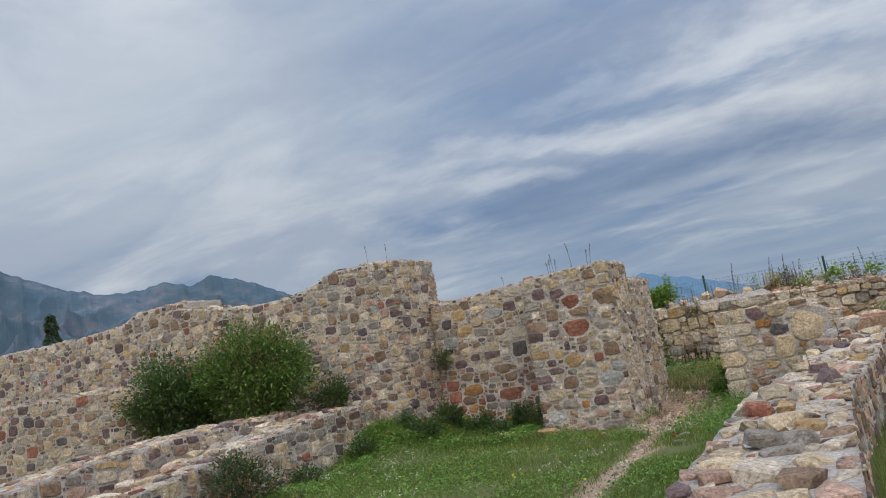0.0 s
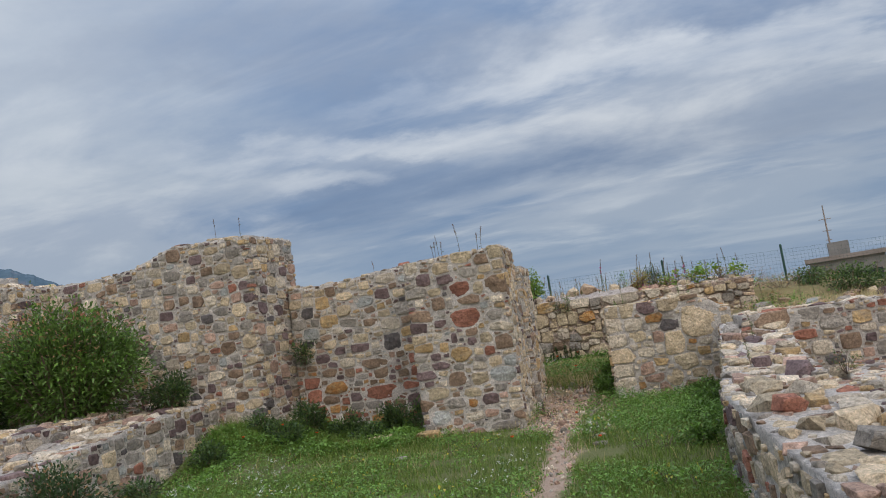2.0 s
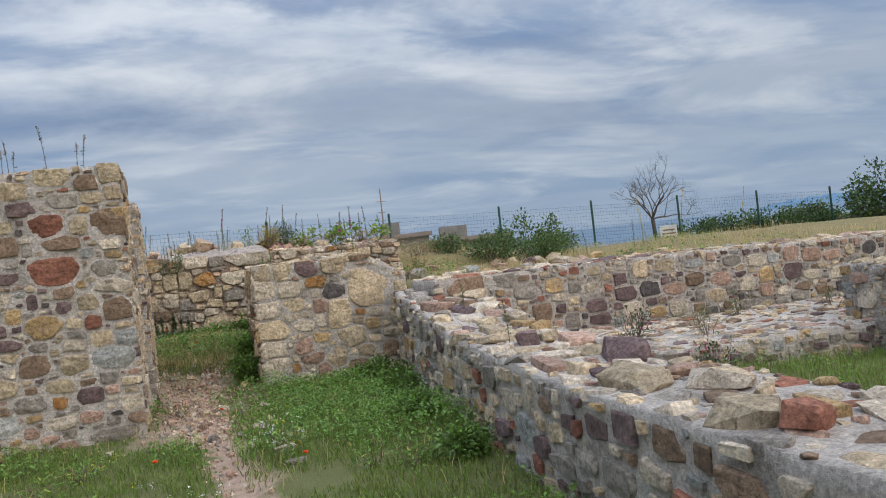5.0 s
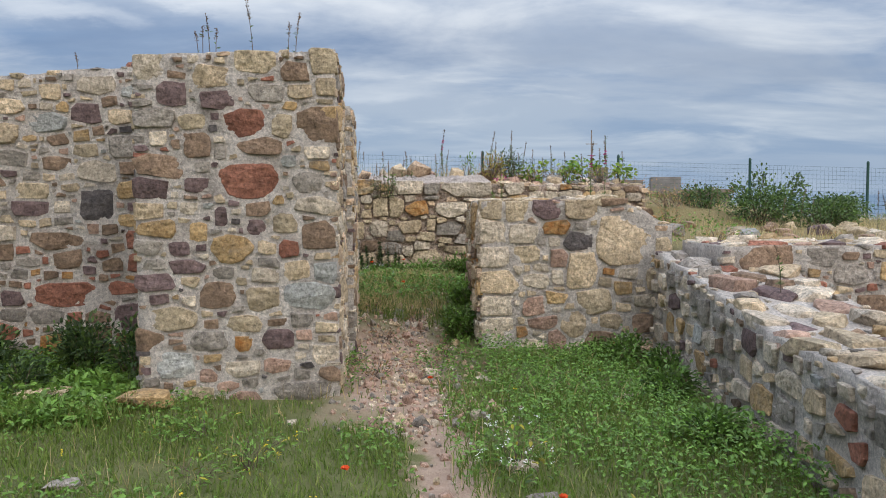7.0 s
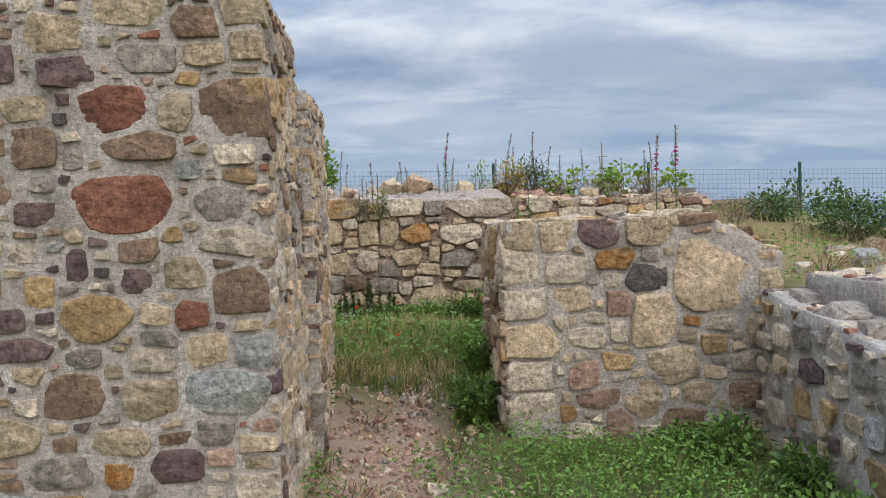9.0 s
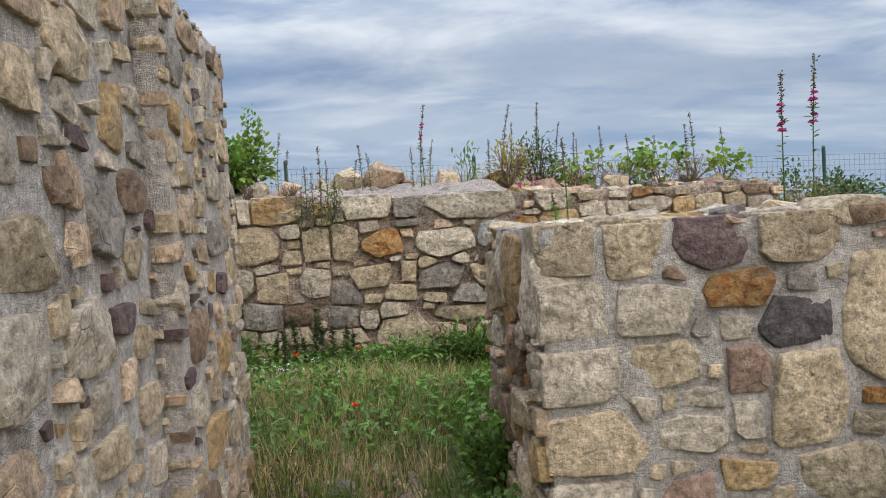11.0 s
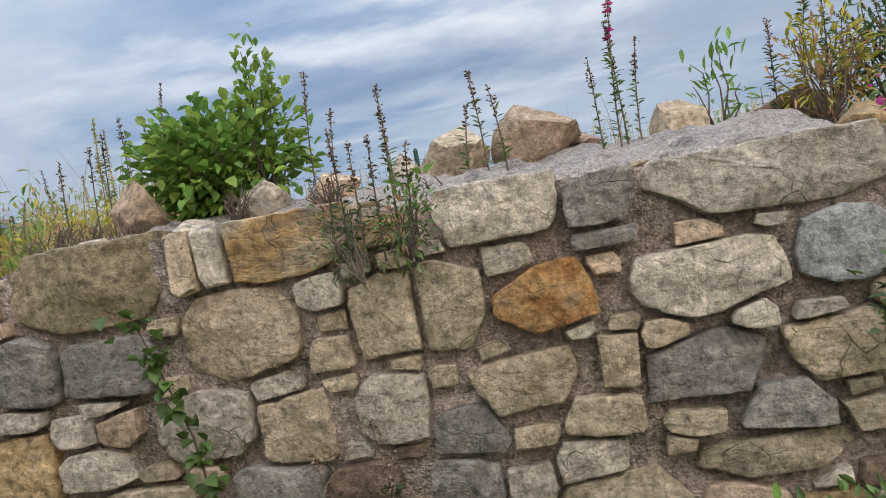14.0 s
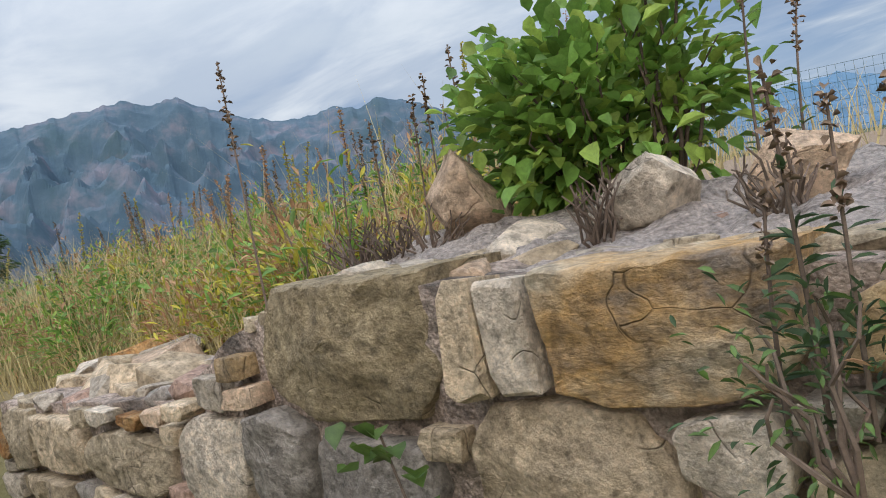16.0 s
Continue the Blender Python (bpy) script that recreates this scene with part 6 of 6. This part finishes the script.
for i in range(22):
    x, y = stalk_rng.uniform(-2.6, -0.95), stalk_rng.uniform(4.3, 5.0)
    w = stalk_rng.uniform(0.12, 0.32)
    rock(x, y, 1.28, w, w * 0.8, w * 0.5, pick(stalk_rng, MIX_SAND), stalk_rng.uniform(0, 180), label="broken sandstone piece on the ruined wall end")
for x, y, w, key in ((-1.26, -0.17, 0.42, "ochre"), (-1.62, -0.1, 0.3, "pale"), (-1.95, 0.0, 0.45, "cream"), (0.97, -1.55, 0.2, "pale"), (1.0, -1.9, 0.18, "grey"), (1.02, 0.35, 0.16, "pale"), (1.35, -0.35, 0.14, "pale"), (1.1, -0.2, 0.12, "grey"), (-1.2, -1.6, 0.2, "grey"), (1.9, -0.2, 0.2, "pale"), (-2.4, 0.15, 0.35, "brown")):
    rock(x, y, gz(x, y) - 0.02, w, w * 0.55, w * 0.4, key, stalk_rng.uniform(-15, 15), name="ground_stone", kind="block", label="stone lying in the grass")
# small stones on the bare earth of the passage
grit_pts, grit_faces, grit_idx, keys = [], [], [], list(STONES)
for i in range(1900):
    x, y = stalk_rng.gauss(0.5, 0.3), stalk_rng.uniform(-0.9, 2.9)
    if i % 9 == 0:
        y = stalk_rng.uniform(-6, 0.5); x = path_x(y) + stalk_rng.gauss(0, 0.08)
    if not 0.03 < x < 1.12 and y > -0.1:
        continue
    s = stalk_rng.uniform(0.008, 0.045) * (2.2 if stalk_rng.random() < 0.06 else 1)
    m = pose(x, y, gz(x, y) + s * 0.1, stalk_rng.uniform(0, 90), stalk_rng.uniform(0, 90), stalk_rng.uniform(0, 90)) @ Matrix.Diagonal((s * 1.4, s, s * 0.8, 1))
    p, f = SHAPES["slab"][i % 14]
    n = len(grit_pts)
    grit_pts += [m @ v for v in p]
    grit_faces += [[n + k for k in q] for q in f]
    grit_idx += [keys.index(stalk_rng.choice(("pale", "pink", "cream", "pink", "grey")))] * len(f)
tagged(link_mesh("gravel", grit_pts, grit_faces, ["stone_" + k for k in keys], None, grit_idx), "small broken stones on bare earth", "gravel", kind="stuff")

# ---------------------------------------------------------------- fence, tree, buildings
def box_data(x0, x1, y0, y1, z0, z1):
    p = [(x, y, z) for z in (z0, z1) for y in (y0, y1) for x in (x0, x1)]
    return p, [(0, 2, 3, 1), (4, 5, 7, 6), (0, 1, 5, 4), (2, 6, 7, 3), (0, 4, 6, 2), (1, 3, 7, 5)]


fence = tagged(new("wire_fence"), "green wire mesh fence on dark green posts", "fence")
fence.location = (2.5, 11.3, gz(2.5, 11.3))
bpy.context.view_layer.update()
POSTS = [-12.5, -9.6, -6.6, -3.6, -0.6, 2.5, 5.45, 8.3, 10.9, 13.6, 16.3, 19.0]
FENCE_Y = lambda x: 12.0 - 0.09 * (x + 0.6) if x < 10 else 11.05
FENCE_TOP = lambda x: 2.42 - 0.035 * (x + 0.6)
for x in POSTS:
    p, f = tube([(x, FENCE_Y(x), gz(x, FENCE_Y(x)) - 0.2), (x, FENCE_Y(x), 1.6), (x, FENCE_Y(x), FENCE_TOP(x))], 0.03, 0.03, 8)
    p, f = join([(p, f), tube([(x, FENCE_Y(x), FENCE_TOP(x) - 0.01), (x, FENCE_Y(x), FENCE_TOP(x) + 0.015), (x, FENCE_Y(x), FENCE_TOP(x) + 0.03)], 0.034, 0.012, 8)])
    ob = link_mesh("post", p, f, "fence_paint", fence)
    ob.matrix_parent_inverse = fence.matrix_world.inverted()
wire = []
for a, b in zip(POSTS, POSTS[1:]):
    ya, yb, ta, tb = FENCE_Y(a), FENCE_Y(b), FENCE_TOP(a) - 0.12, FENCE_TOP(b) - 0.12
    for k in range(13):
        wire.append(tube([(a, ya, ta - 0.09 * k), (b, yb, tb - 0.09 * k)], 0.0022, 0.0022, 3))
    n = int((b - a) / 0.085)
    for k in range(n):
        t = k / n
        x, y, z = a + (b - a) * t, ya + (yb - ya) * t, ta + (tb - ta) * t
        wire.append(tube([(x, y, z), (x, y, z - 1.1)], 0.0018, 0.0018, 3))
ob = link_mesh("wire_mesh", *join(wire), "fence_paint", fence)
ob.matrix_parent_inverse = fence.matrix_world.inverted()


def bare_tree(x, y):
    z = gz(x, y)
    r = random.Random(4)
    trunk = tagged(link_mesh("bare_tree", *tube([(x, y, z - 0.1), (x + 0.03, y, z + 0.35), (x - 0.02, y, z + 1.05)], 0.07, 0.05, 8), "bark"), "small leafless tree with a spreading crown", "tree")
    limbs = []

    def grow(p, d, length, rad, depth):
        pts = [p]
        for i in range(4):
            d = (d + Vector((r.gauss(0, 0.16), r.gauss(0, 0.16), r.gauss(0.03, 0.14)))).normalized()
            pts.append(pts[-1] + d * length / 4)
        limbs.append(tube(pts, rad, rad * 0.55, 5 if depth < 2 else 3))
        if depth < 5:
            for i in range(r.choice((2, 3, 3))):
                q = pts[r.choice((2, 3, 4))]
                grow(q, (d + Vector((r.gauss(0, 0.6), r.gauss(0, 0.6), r.gauss(0.1, 0.4)))).normalized(), length * r.uniform(0.55, 0.8), rad * 0.55, depth + 1)

    for i in range(6):
        a = i * 1.05 + r.uniform(-0.3, 0.3)
        grow(Vector((x - 0.02, y, z + 1.0)), Vector((math.cos(a), math.sin(a), r.uniform(0.35, 1.3))).normalized(), r.uniform(0.62, 0.9), 0.026, 0)
    link_mesh("crown", *join(limbs), "bark", trunk)


bare_tree(13.2, 11.7)


def notice(x, y, z):
    ob = tagged(link_mesh("notice_board", *box_data(x - 0.28, x + 0.28, y - 0.015, y + 0.015, z, z + 0.55), "sign_board"), "white weathered notice board leaning by a post", "sign")
    for k, w in ((0.40, 0.4), (0.30, 0.44), (0.2, 0.34)):
        link_mesh("text_line", *box_data(x - w / 2, x + w / 2, y - 0.02, y - 0.0155, z + k, z + k + 0.04), "leaf_rust", ob)
    link_mesh("leg", *tube([(x + 0.22, y + 0.02, z - 0.35), (x + 0.22, y + 0.02, z + 0.5)], 0.02, 0.02, 6), "fence_paint", ob)


notice(13.45, 11.4, gz(13.45, 11.4) + 0.25)


def house(x, y, w, d, z0, h, floors, turn, label):
    """A plain flat-roofed block: walls, roof with parapet and plant room, windows with frame and pane."""
    base = tagged(new("building"), label, "building")
    base.matrix_world = pose(x, y, z0, 0, 0, turn)
    link_mesh("wall", *box_data(-w / 2, w / 2, -d / 2, d / 2, 0, h), "concrete", base)
    link_mesh("roof", *box_data(-w / 2 - 0.3, w / 2 + 0.3, -d / 2 - 0.3, d / 2 + 0.3, h, h + 0.35), "roofing", base)
    link_mesh("roof_hut", *box_data(-w / 5, w / 12, -d / 5, d / 5, h + 0.35, h + 1.5), "concrete", base)
    n = max(3, int(w / 3))
    for fl in range(floors):
        for i in range(n):
            cx, cz = -w / 2 + (i + 0.5) * w / n, h - 1.0 - fl * 2.8
            win = link_mesh("window", *box_data(cx - 0.65, cx + 0.65, -d / 2 - 0.05, -d / 2 + 0.02, cz - 1.3, cz), "roofing", base)
            link_mesh("pane", *box_data(cx - 0.55, cx + 0.55, -d / 2 - 0.08, -d / 2 - 0.052, cz - 1.2, cz - 0.1), "window_dark", win)
    return base


house(19.5, 62, 5.5, 8, -12, 14.2, 3, -12, "grey flat-roofed concrete building below the hill")
house(26.5, 64, 9.0, 8, -12, 13.4, 3, -16, "pinkish low concrete block with a flat roof")
house(72, 66, 14, 9, -14, 13.2, 4, -40, "pale apartment block beyond the hedge")
mast = [tube([(18.6, 62, -1), (18.6, 62, 7.0)], 0.12, 0.05, 5)] + [tube([(18.6 - w, 62, z), (18.6 + w, 62, z)], 0.04, 0.04, 4) for z, w in ((5.8, 0.5), (4.8, 0.35), (4.0, 0.25))]
tagged(link_mesh("aerial_mast", *join(mast), "roofing"), "thin aerial mast above the roofs", "mast")


def conifer(x, y, z, h):
    trunk = tagged(link_mesh("conifer", *tube([(x, y, z), (x, y, z + h * 0.5), (x, y, z + h)], 0.14, 0.02, 6), "bark"), "dark green conical fir tree behind the ruins", "tree")
    n = 3000
    t = veg.uniform(0.04, 1, n)
    a = veg.uniform(0, 2 * np.pi, n)
    tier = 0.7 + 0.3 * np.cos(t * 60)
    r = (1 - t) ** 0.85 * h * 0.2 * np.sqrt(veg.uniform(0.08, 1, n)) * tier
    at = np.stack([x + np.cos(a) * r, y + np.sin(a) * r, z + t * h - r * 0.25], 1)
    quick_mesh("crown", *leaf_set(at, np.stack([np.cos(a), np.sin(a), -0.2 + 0 * a], 1), np.full(n, 0.28), np.full(n, 0.07)), "leaf_dark", trunk)


conifer(-32.5, 14.6, -1.5, 8.4)
